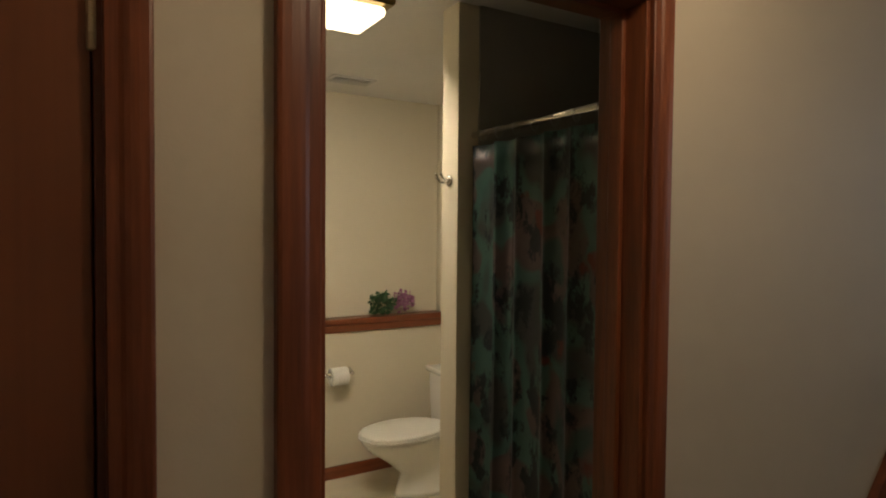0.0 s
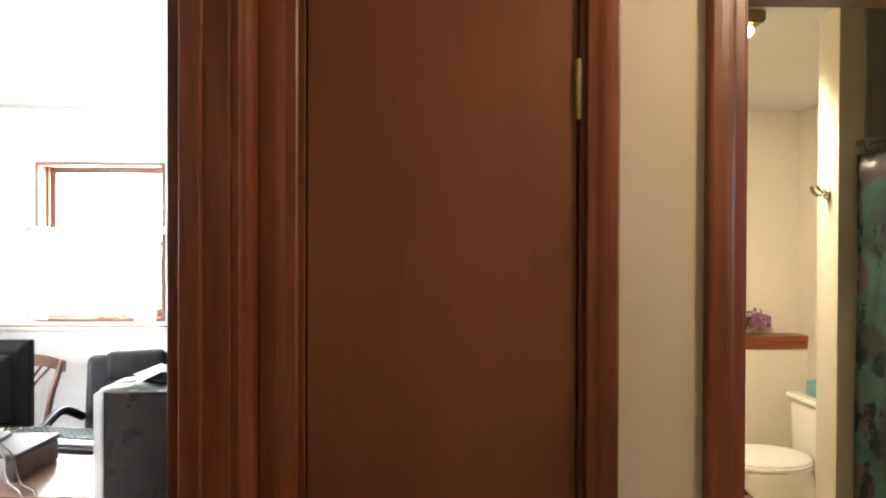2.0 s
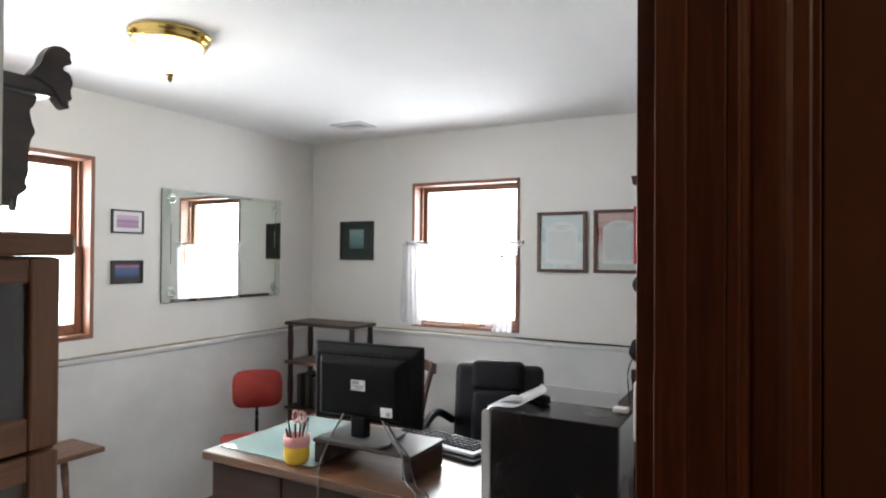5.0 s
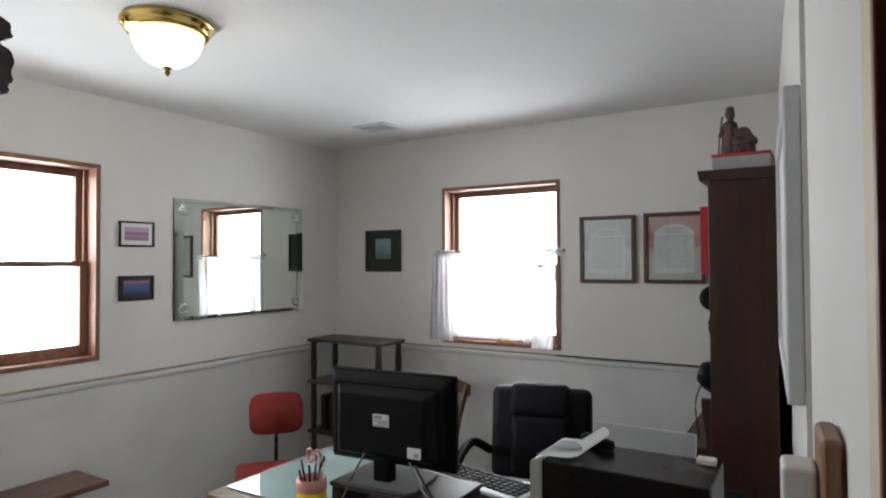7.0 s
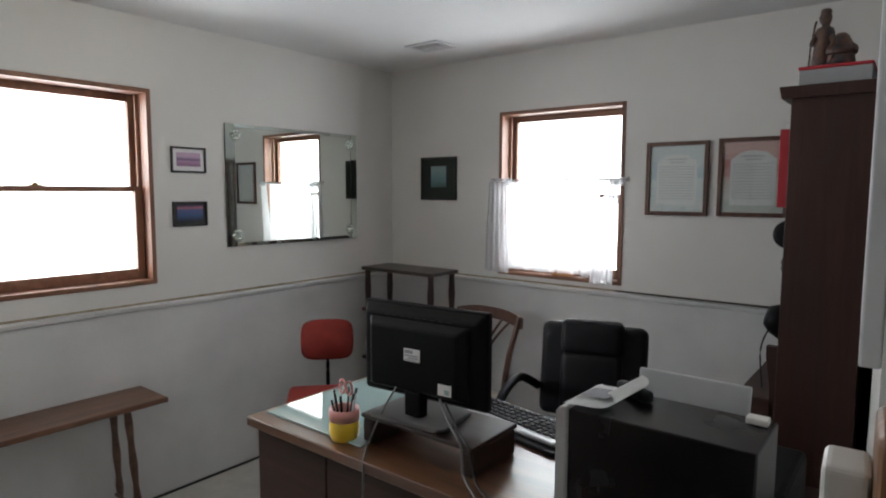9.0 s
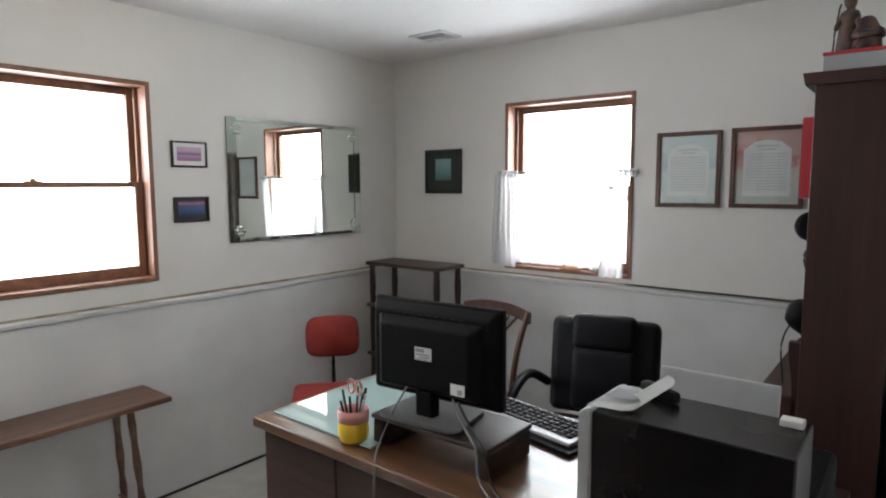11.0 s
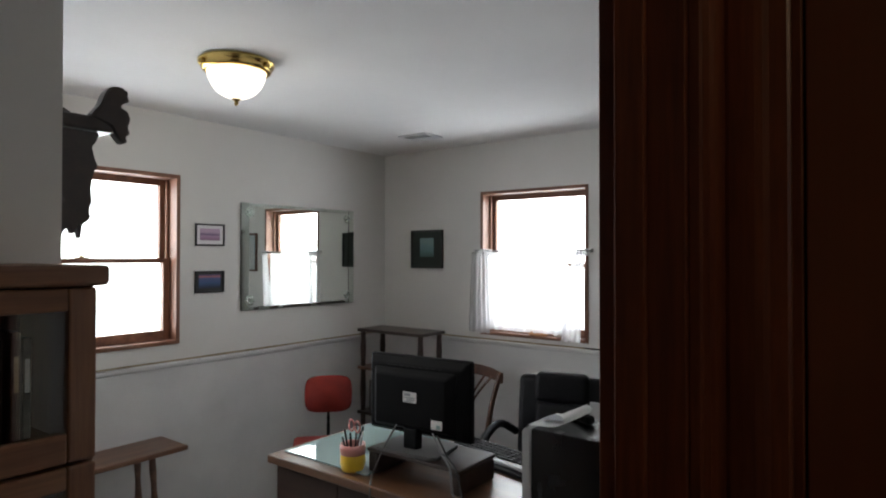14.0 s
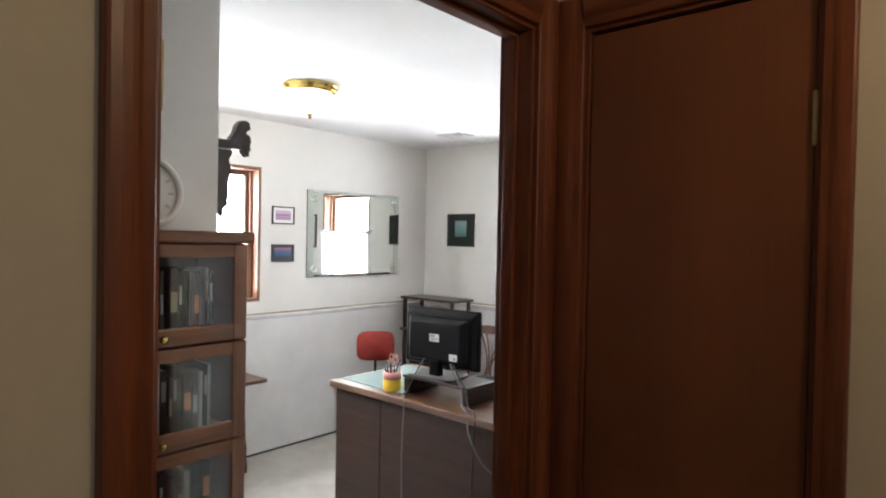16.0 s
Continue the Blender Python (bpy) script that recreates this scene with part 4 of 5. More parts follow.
def taper(a, b):
    """A block between two upright rectangles (x0, x1, z0, z1, y), the second one smaller."""
    bm = bmesh.new()
    g = [[bm.verts.new(p) for p in ((x0, y, z0), (x1, y, z0), (x1, y, z1), (x0, y, z1))] for x0, x1, z0, z1, y in (a, b)]
    bm.faces.new(g[0][::-1])
    bm.faces.new(g[1])
    for k in range(4):
        bm.faces.new((g[0][k], g[0][(k + 1) % 4], g[1][(k + 1) % 4], g[1][k]))
    bmesh.ops.recalc_face_normals(bm, faces=bm.faces[:])
    bmesh.ops.bevel(bm, geom=bm.edges[:], offset=0.007, segments=3, affect="EDGES", profile=0.5)
    return bm


def monitor(at, rz):
    ob = thing("computer_monitor", at, "black flat computer monitor seen from behind", "monitor", rz=rz)
    part("bezel", box(-0.218, 0.218, 0.004, 0.030, 0.045, 0.330, 0.007, 3), "black", ob)
    part("rear_shell", taper((-0.214, 0.214, 0.049, 0.326, 0.0035), (-0.196, 0.196, 0.062, 0.300, -0.024)), "black", ob)
    part("rear_hump", taper((-0.178, 0.178, 0.070, 0.290, -0.0245), (-0.150, 0.150, 0.090, 0.268, -0.058)), "black", ob)
    part("label_plate", box(-0.026, 0.030, -0.0597, -0.0583, 0.175, 0.212), "paper", ob, "small white rating label")
    for x0, x1, z0, z1 in ((-0.022, 0.006, 0.198, 0.208), (-0.022, 0.024, 0.190, 0.194), (-0.010, 0.024, 0.183, 0.187), (-0.022, 0.016, 0.177, 0.180)):
        part("label_line", box(x0, x1, -0.0604, -0.0599, z0, z1), "grey_ink", ob)
    part("port_label", box(0.092, 0.136, -0.0597, -0.0583, 0.094, 0.126), "paper", ob, "pale port sticker")
    part("port_label", box(0.114, 0.130, -0.0604, -0.0599, 0.098, 0.112), "glassblue", ob, "blue port mark")
    for k in range(9):
        part("vent_slot", box(-0.12 + k * 0.027, -0.102 + k * 0.027, -0.0250, -0.0243, 0.294, 0.2965), "ventdark", ob)
    part("screen", box(-0.203, 0.203, 0.0302, 0.0312, 0.062, 0.318), "blackgloss", ob)
    part("neck", taper((-0.034, 0.034, 0.008, 0.085, -0.020), (-0.028, 0.028, 0.010, 0.085, -0.056)), "black", ob)
    part("foot", prism([(-0.135, -0.085), (-0.115, -0.105), (0.115, -0.105), (0.135, -0.085), (0.125, 0.075), (0.10, 0.095), (-0.10, 0.095), (-0.125, 0.075)], 0, 0.011, "z", 0.003), "cable", ob, "flat grey foot")
    return ob


scr = monitor((-1.805, 2.092, RZ), 5)
scr.scale = (1.04, 1.0, 1.03)
# pen cup
cup = thing("pen_cup", (-2.022, 1.968, DZ), "yellow cup with pink rim full of pens and scissors", "cup")
part("cup_body", lathe([(0, 0), (0.040, 0), (0.044, 0.01), (0.048, 0.03), (0.046, 0.062), (0.0455, 0.0625), (0.040, 0.0625), (0.040, 0.012), (0, 0.012)], 24), "yellow", cup, "yellow glazed cup", True)
part("rim", lathe([(0.041, 0.063), (0.047, 0.063), (0.049, 0.085), (0.047, 0.100), (0.043, 0.100), (0.043, 0.066)], 24), "pink", cup, "pink band", True)
random.seed(3)
for i in range(9):
    a, tl = random.uniform(0, 6.28), random.uniform(0.012, 0.024)
    p0, p1 = Vector((0.012 * math.cos(a), 0.012 * math.sin(a), 0.015)), Vector(((0.02 + tl) * math.cos(a), (0.02 + tl) * math.sin(a), random.uniform(0.12, 0.165)))
    part("pen", tube([p0, p1], 0.0038, 8), ("black", "blackgloss", "silver", "darkwood", "black")[i % 5], cup, "", True)
for s in (-1, 1):
    ring = [(0.004 + s * 0.016 + 0.013 * math.cos(k * 0.5236), 0.004, 0.165 + 0.022 * math.sin(k * 0.5236)) for k in range(13)]
    part("scissor_handle", tube(ring, 0.0035, 8), "pink", cup, "pink scissor handle", True)
# keyboard
kb = thing("keyboard", (-1.655, 2.40, DZ + 0.001), "silver grey keyboard lying on a black tray", "keyboard", rz=-11)
part("tray", box(-0.235, 0.24, -0.105, 0.115, 0.0, 0.012, 0.004), "black", kb, "black tray")
part("case", box(-0.215, 0.215, -0.075, 0.085, 0.0125, 0.026, 0.005), "silver", kb)
for r in range(5):
    for c in range(15):
        if r == 4 and 3 <= c <= 8:
            continue
        part("key", box(-0.2 + c * 0.0268, -0.2 + c * 0.0268 + 0.022, 0.05 - r * 0.024, 0.05 - r * 0.024 + 0.019, 0.0265, 0.032, 0.002, 1), "black", kb)
part("space_bar", box(-0.12, 0.035, -0.046, -0.028, 0.0265, 0.032, 0.002, 1), "black", kb)
# cables over the desk front
for i, pts in enumerate((((-1.86, 2.035, 0.955), (-1.88, 2.00, 0.89), (-1.905, 1.965, 0.80), (-1.87, 1.905, 0.7745), (-1.845, 1.876, 0.72), (-1.85, 1.874, 0.45), (-1.84, 1.874, 0.05)),
                         ((-1.70, 2.045, 0.945), (-1.64, 2.01, 0.90), (-1.575, 1.978, 0.862), (-1.545, 1.955, 0.79), (-1.47, 1.90, 0.7745), (-1.44, 1.874, 0.70), (-1.37, 1.872, 0.60), (-1.29, 1.872, 0.55)),
                         ((-1.68, 2.045, 0.940), (-1.61, 2.01, 0.89), (-1.548, 1.978, 0.860), (-1.505, 1.955, 0.785), (-1.425, 1.90, 0.7745), (-1.41, 1.873, 0.68), (-1.415, 1.872, 0.40), (-1.40, 1.872, 0.05)))):
    ob = tagged(mesh_ob("cable", tube(bezier(pts), 0.0035, 8), "cable" if i < 2 else "blackcable", True), "thin cable hanging over the desk front", "cable", "cables over the desk")


# ---- office: computer on its stand, printer ----
st = thing("side_cabinet", (-1.21, 1.815, 0), "dark low cabinet beside the desk under the computer", "cabinet")
part("body", box(0, 0.41, 0, 0.74, 0.0, 0.735, 0.004), "darkwoodz", st)
part("top", box(-0.002, 0.412, -0.002, 0.742, 0.736, 0.756, 0.003), "darkwood", st)
pc = thing("computer_tower", (-1.215, 1.83, 0.757), "black computer tower with silver front bezel on a cabinet", "computer")
part("case", box(0.028, 0.385, 0, 0.19, 0, 0.340, 0.004), "satinblack", pc)
part("front_bezel", prism([(0.0, 0.0), (0.0275, 0.0), (0.0275, 0.343), (0.016, 0.343), (0.0, 0.333)], -0.002, 0.192, "y", 0.003), "silver", pc, "silver front bezel")
part("drive_slot", box(-0.0035, -0.0005, 0.02, 0.17, 0.275, 0.315, 0.001), "greyplastic", pc)
part("bezel_seam", box(-0.0025, -0.0005, 0.005, 0.185, 0.205, 0.209), "blackgloss", pc)
pr = thing("printer", (-1.205, 2.065, 0.757), "grey desktop printer with raised paper tray", "printer")
part("body", box(0, 0.39, 0, 0.30, 0, 0.17, 0.02, 3), "black", pr)
part("paper_tray", moved(box(0, 0.26, 0, 0.012, 0, 0.185, 0.004), pose(0.03, 0.10, 0.165, -12)), "silver", pr, "grey raised tray")
part("tray_slot", box(0.05, 0.33, 0.04, 0.08, 0.171, 0.176, 0.001), "blackgloss", pr)
# curled sheet and hand piece on top of the tower
roll = bmesh.new()
prof = [(0.0, 0.0), (0.05, 0.004), (0.09, 0.008), (0.12, 0.018), (0.135, 0.034), (0.132, 0.048), (0.118, 0.054)]
g = [[roll.verts.new((x, y, z)) for y in (0.0, 0.09, 0.18)] for x, z in bezier([(a, 0, b) for a, b in prof], 4) and [(p.x, p.z) for p in bezier([(a, 0, b) for a, b in prof], 4)]]
for a, b in zip(g, g[1:]):
    for j in range(2):
        roll.faces.new((a[j], a[j + 1], b[j + 1], b[j]))
bmesh.ops.solidify(roll, geom=roll.faces[:], thickness=0.002)
ob = tagged(mesh_ob("curled_booklet", roll, "paper", True), "curled white booklet lying on the computer tower", "booklet")
ob.matrix_world = pose(-1.205, 1.842, 1.103, 0, 0, -4) @ Matrix.Diagonal((0.85, 0.9, 0.8, 1))
ob2 = tagged(mesh_ob("print_block", box(0.05, 0.12, 0.05, 0.12, 0.0, 0.0006), "grey_ink"), "grey printed patch on the booklet", "print")
ob2.parent = ob
ob2.location = (-0.03, 0.0, 0.0075)
ob2.rotation_euler = (0, radians(-5), 0)
ob2.name = "print_patch"
for key in ("category",):
    del ob2[key]
tagged(mesh_ob("staple_gun", moved(box(-0.05, 0.05, -0.014, 0.014, 0, 0.026, 0.009, 3), pose(-1.105, 1.985, 1.0975, 0, 0, -30)), "black"), "small black stapler lying on the computer tower", "stapler")
ob = thing("small_box", (-0.86, 1.985, 1.0975), "small white box on the computer tower", "box")
part("box_body", box(-0.02, 0.02, -0.015, 0.015, 0, 0.014, 0.003), "white", ob)


# ---- office: chairs ----
def office_chair(at, rz):
    ob = thing("office_chair", at, "black padded leather office chair behind the desk", "chair", rz=rz)
    # front towards -y
    part("seat", box(-0.25, 0.25, -0.26, 0.22, 0.43, 0.53, 0.045, 4), "leather", ob, "", True)
    b = box(-0.235, 0.235, 0.19, 0.275, 0.53, 0.955, 0.045, 4)
    part("backrest", moved(b, Matrix.Translation((0, 0.23, 0.56)) @ pose(0, 0, 0, -8) @ Matrix.Translation((0, -0.23, -0.56))), "leather", ob, "", True)
    for z0, z1, w in ((0.55, 0.83, 0.135), (0.815, 0.975, 0.14)):
        c = box(-w, w, 0.155, 0.235, z0, z1, 0.035, 4)
        part("back_cushion", moved(c, Matrix.Translation((0, 0.23, 0.56)) @ pose(0, 0, 0, -8) @ Matrix.Translation((0, -0.23, -0.56))), "leather", ob, "padded leather roll", True)
    for s in (-1, 1):
        part("armrest", tube(bezier([(s * 0.235, 0.20, 0.66), (s * 0.29, 0.10, 0.72), (s * 0.30, -0.08, 0.71), (s * 0.29, -0.18, 0.66), (s * 0.26, -0.16, 0.50)]), 0.02, 10), "black", ob, "", True)
    part("gas_column", lathe([(0, 0.08), (0.03, 0.08), (0.03, 0.25), (0.02, 0.26), (0.02, 0.44), (0, 0.44)], 16), "black", ob, "", True)
    for k in range(5):
        a = radians(90 + 72 * k)
        leg = part("leg", tube([(0, 0, 0.10), (0.15 * math.cos(a), 0.15 * math.sin(a), 0.09), (0.27 * math.cos(a), 0.27 * math.sin(a), 0.06)], (0.028, 0.022, 0.016), 8), "black", ob, "", True)
        part("caster", moved(lathe([(0, -0.018), (0.024, -0.016), (0.026, 0), (0.024, 0.016), (0, 0.018)], 14), Matrix.Translation((0.27 * math.cos(a), 0.27 * math.sin(a), 0.027)) @ pose(0, 0, 0, 90)), "black", leg, "", True)
    return ob


office_chair((-1.70, 2.98, 0), 14)


def task_chair(at, rz):
    ob = thing("task_chair", at, "small red fabric swivel chair by the wall", "chair", rz=rz)
    part("seat", moved(box(-0.20, 0.20, -0.20, 0.19, 0, 0.07, 0.03, 4), Matrix.Translation((0, 0, 0.50))), "red", ob, "", True)
    edge = []
    for k in range(40):
        a = 2 * math.pi * k / 40
        c, s_ = math.cos(a), math.sin(a)
        edge.append((0.138 * math.copysign(abs(c) ** 0.45, c), 0.118 + 0.115 * math.copysign(abs(s_) ** 0.5, s_)))
    b = prism(edge, -0.025, 0.022, "y", 0.010)
    for v in b.verts:
        v.co.y -= 1.1 * v.co.x * v.co.x
    part("backrest", moved(b, Matrix.Translation((0, 0.22, 0.70)) @ pose(0, 0, 0, -6)), "red", ob, "rounded red back pad", True)
    part("back_post", tube(bezier([(0, 0.05, 0.494), (0, 0.22, 0.496), (0, 0.26, 0.62), (0, 0.25, 0.80)]), 0.010, 8), "black", ob, "", True)
    part("column", lathe([(0, 0.07), (0.022, 0.07), (0.022, 0.499), (0, 0.499)], 14), "black", ob, "", True)
    for k in range(5):
        a = radians(72 * k)
        part("leg", tube([(0, 0, 0.09), (0.24 * math.cos(a), 0.24 * math.sin(a), 0.03)], (0.02, 0.012), 8), "black", ob, "", True)
        part("caster", moved(lathe([(0, -0.012), (0.019, -0.010), (0.019, 0.010), (0, 0.012)], 12), Matrix.Translation((0.24 * math.cos(a), 0.24 * math.sin(a), 0.0195)) @ pose(0, 0, 0, 90, 0, 72 * k)), "black", ob, "", True)
    return ob


task_chair((-2.925, 2.675, 0), 48).scale = (1.0, 1.0, 0.925)


def dining_chair(at, rz):
    ob = thing("dining_chair", at, "brown wooden chair with curved crossed back slats", "chair", rz=rz)
    # front towards -y
    part("seat_frame", box(-0.21, 0.21, -0.20, 0.20, 0.40, 0.44, 0.008), "chairwood", ob)
    part("cushion", box(-0.195, 0.195, -0.19, 0.17, 0.441, 0.485, 0.02, 3), "cane", ob, "cream seat cushion", True)
    for s in (-1, 1):
        part("front_leg", tube([(s * 0.18, -0.17, 0.40), (s * 0.18, -0.17, 0.0)], (0.02, 0.014), 8), "chairwood", ob)
        part("back_post", tube(bezier([(s * 0.18, 0.22, 0.0), (s * 0.185, 0.19, 0.25), (s * 0.19, 0.19, 0.45), (s * 0.20, 0.23, 0.70), (s * 0.225, 0.29, 0.92)]), 0.017, 8), "chairwood", ob, "", True)
    bm = bmesh.new()
    pts = bezier([(-0.24, 0.285, 0.885), (-0.12, 0.305, 0.91), (0, 0.31, 0.915), (0.12, 0.305, 0.91), (0.24, 0.285, 0.885)], 5)
    g = [[bm.verts.new((p.x, p.y + d, p.z + e)) for d, e in ((-0.011, -0.035), (0.011, -0.035), (0.014, 0.03), (-0.006, 0.035))] for p in pts]
    for a, b in zip(g, g[1:]):
        for j in range(4):
            bm.faces.new((a[j], a[(j + 1) % 4], b[(j + 1) % 4], b[j]))
    bm.faces.new(g[0])
    bm.faces.new(g[-1])
    part("crest_rail", bm, "chairwood", ob)
    for s in (-1, 1):
        for k in (0.05, 0.11):
            part("back_slat", tube(bezier([(s * k * 0.7, 0.205, 0.47), (s * k * 0.2, 0.225, 0.60), (s * k * 0.5, 0.255, 0.74), (s * (k + 0.045), 0.295, 0.885)]), 0.0085, 6), "chairwood", ob, "", True)
    for z in (0.16, 0.22):
        part("stretcher", tube([(-0.18, -0.165, z), (-0.18, 0.195, z)], 0.009, 6), "chairwood", ob)
        part("stretcher", tube([(0.18, -0.165, z), (0.18, 0.195, z)], 0.009, 6), "chairwood", ob)
    return ob


dining_chair((-2.60, 3.30, 0), -6).scale = (1.0, 1.0, 0.93)


# ---- office: corner shelf, bench ----
sh = thing("shelf_stand", (-3.455, 3.43, 0), "dark brown open shelf stand in the room corner", "shelf")
for z, mt in ((0.12, "darkwood"), (0.46, "darkwood"), (0.775, "bench"), (1.042, "darkwood")):
    part("shelf_board", box(0, 0.585, 0, 0.265, z, z + 0.022, 0.004), mt, sh)
for x in (0.03, 0.555):
    for y in (0.03, 0.235):
        for a, b in ((0, 0.1195), (0.1425, 0.4595), (0.4825, 0.7745), (0.7975, 1.0415)):
            bm = lathe([(0, a), (0.017, a), (0.017, a + 0.03), (0.021, (a + b) / 2), (0.017, b - 0.03), (0.019, b), (0, b)], 10, at=(x, y, 0))
            part("post", bm, "darkwoodz", sh, "", True)
random.seed(5)
x = 0.08
while x < 0.46:
    bw_, bh_ = random.uniform(0.018, 0.04), random.uniform(0.16, 0.24)
    b = tagged(mesh_ob("book", box(0, bw_, 0.04, 0.20, 0, bh_, 0.002), random.choice(["darkwood", "black", "deskside", "blackgloss"])), "dark book standing on the shelf stand", "book", "books on the shelf stand")
    b.matrix_world = pose(-3.455 + x, 3.43, 0.4825)
    x += bw_ + 0.003

bn = thing("bench", (-3.57, 1.08, 0), "narrow walnut bench with turned legs along the wall", "bench")
BL, BW = 0.975, 0.27
part("seat_board", box(0, BW, 0, BL, 0.578, 0.602, 0.005, 3), "bench", bn)
for y in (0.16, BL - 0.16):
    for x, dx in ((0.06, -0.02), (0.21, 0.02)):
        prof = [(0, 0), (0.011, 0), (0.015, 0.05), (0.011, 0.09), (0.017, 0.16), (0.012, 0.22), (0.018, 0.32), (0.013, 0.42), (0.017, 0.50), (0.014, 0.577), (0, 0.577)]
        bm = lathe(prof, 12, at=(x, y, 0))
        for v in bm.verts:
            k = 1 - v.co.z / 0.577
            v.co.x += dx * k
            v.co.y += (0.03 if y > 0.5 else -0.03) * k
        part("leg", bm, "bench", bn, "turned leg", True)
    part("cross_stretcher", tube([(0.055, y, 0.13), (0.215, y, 0.13)], 0.008, 8), "bench", bn)
part("long_stretcher", tube([(0.135, 0.16, 0.13), (0.135, BL - 0.16, 0.13)], 0.009, 8), "bench", bn)


# ---- office: cafe curtain and sill things ----
def curtain_sheet(w, h, folds, depth, seed, mat, name, nx=120, nz=24, flare=0.0, lean=0.0):
    bm = bmesh.new()
    g = []
    for i in range(nx + 1):
        s = i / nx
        col = []
        for j in range(nz + 1):
            k = j / nz
            amp = depth * (0.45 + 0.55 * k)
            ph = folds * 2 * math.pi * s + 1.3 * noise.noise(Vector((s * 5, seed, 0)))
            y = amp * math.sin(ph) + 0.3 * amp * noise.noise(Vector((s * 9, k * 2, seed)))
            x = w * s + flare * k * (s - 0.5) + lean * k + 0.004 * noise.noise(Vector((s * 6, k * 3, seed + 9)))
            col.append(bm.verts.new((x, y, -h * k + 0.004 * noise.noise(Vector((s * 12, seed, k))) * k)))
        g.append(col)
    for a, b in zip(g, g[1:]):
        for j in range(nz):
            bm.faces.new((a[j], a[j + 1], b[j + 1], b[j]))
    bmesh.ops.solidify(bm, geom=bm.faces[:], thickness=0.0012)
    return bm


ct = thing("cafe_curtain", (NW[0] - 0.03, NY - 0.028, 1.615), "sheer white ruffled cafe curtain on a thin rod", "curtain")
cw = NW[1] - NW[0]
part("cloth", moved(curtain_sheet(0.62, 0.528, 9, 0.010, 2, "sheer", "cloth", lean=-0.01, flare=0.02), Matrix.Translation((0.085, 0, -0.01))), "sheer", ct, "sheer white cloth", True)
part("ruffle", moved(curtain_sheet(0.125, 0.555, 4, 0.014, 7, "sheer", "ruffle", 48, 30, 0.05, 0.0), Matrix.Translation((-0.020, -0.010, -0.01))), "gathered", ct, "gathered side ruffle", True)
part("side_panel", moved(curtain_sheet(0.075, 0.565, 3.5, 0.012, 5, "sheer", "side_panel", 36, 24, 0.06, -0.055), Matrix.Translation((0.745, -0.014, -0.01))), "gathered", ct, "hanging side panel", True)
part("rod", tube([(-0.012, 0.004, 0.0), (cw + 0.06, 0.004, -0.002)], 0.0055, 10), "greyplastic", ct, "thin grey rod", True)
part("heading", moved(curtain_sheet(0.15, 0.045, 7, 0.012, 3, "sheer", "heading", 40, 4), Matrix.Translation((-0.01, -0.004, 0.012))), "gathered", ct, "gathered heading", True)
part("heading", moved(curtain_sheet(0.09, 0.045, 4, 0.012, 4, "sheer", "heading", 40, 4), Matrix.Translation((0.76, -0.004, 0.012))), "gathered", ct, "gathered heading", True)
for x in (-0.005, cw + 0.052):
    part("bracket", box(x - 0.008, x + 0.008, 0.0, 0.0275, -0.012, 0.012, 0.003), "white", ct)
sz = NW[2] + 0.0225
ob = thing("clay_dish", (-2.27, NY + 0.025, sz), "terracotta dish upside down on the window sill", "dish")
part("bowl", lathe([(0, 0), (0.062, 0), (0.066, 0.012), (0.058, 0.018), (0.05, 0.034), (0.026, 0.052), (0.012, 0.058), (0, 0.058)], 24), "terracotta", ob, "", True)
for x in (-2.135, -2.085):
    ob = thing("small_bottle", (x, NY + 0.03, sz), "small white bottle on the window sill", "bottle", "bottles on the sill")
    part("bottle_body", lathe([(0, 0), (0.02, 0), (0.021, 0.04), (0.012, 0.052), (0.010, 0.062), (0, 0.062)], 16), "white", ob, "", True)
    part("cap", lathe([(0, 0.0625), (0.011, 0.0625), (0.011, 0.078), (0, 0.078)], 14), "paper", ob, "", True)


# ---- office: carved wall shelf by the alcove corner ----
cs = new("carved_wall_shelf")
cs.matrix_world = Matrix.Translation((-2.04, SY, 1.585)) @ pose(0, 0, 0, 0, 0, 180) @ Matrix.Diagonal((1, 0.98, 1, 1))
tagged(cs, "dark carved wooden wall shelf bracket hanging beside the window", "shelf")
part("shelf_top", box(-0.18, 0.17, -0.165, -0.001, 0.285, 0.318, 0.006), "darkwood", cs)
def scroll(y0, y1, pts, bm=None):
    return prism(pts, y0, y1, "x", 0.003, bm)


side = [(-0.001, 0.284), (-0.135, 0.284), (-0.128, 0.262), (-0.118, 0.250), (-0.124, 0.222), (-0.132, 0.205), (-0.122, 0.188), (-0.116, 0.150), (-0.120, 0.118), (-0.112, 0.098), (-0.118, 0.080), (-0.098, 0.066), (-0.094, 0.030), (-0.086, 0.062), (-0.078, 0.040), (-0.072, 0.058), (-0.056, 0.048), (-0.048, 0.005), (-0.040, -0.040), (-0.034, -0.095), (-0.018, -0.112), (-0.012, -0.130), (-0.001, -0.132)]
part("carved_bracket", scroll(-0.16, -0.13, side), "darkwood", cs, "scrolled carved bracket")
part("carved_bracket", scroll(0.12, 0.15, side), "darkwood", cs, "scrolled carved bracket")
part("back_board", prism([(-0.17, 0.284), (0.16, 0.284), (0.15, 0.1), (0.10, 0.0), (0.05, -0.05), (0.0, -0.12), (-0.06, -0.05), (-0.11, 0.0), (-0.16, 0.1)], -0.0125, -0.001, "y"), "darkwood", cs)
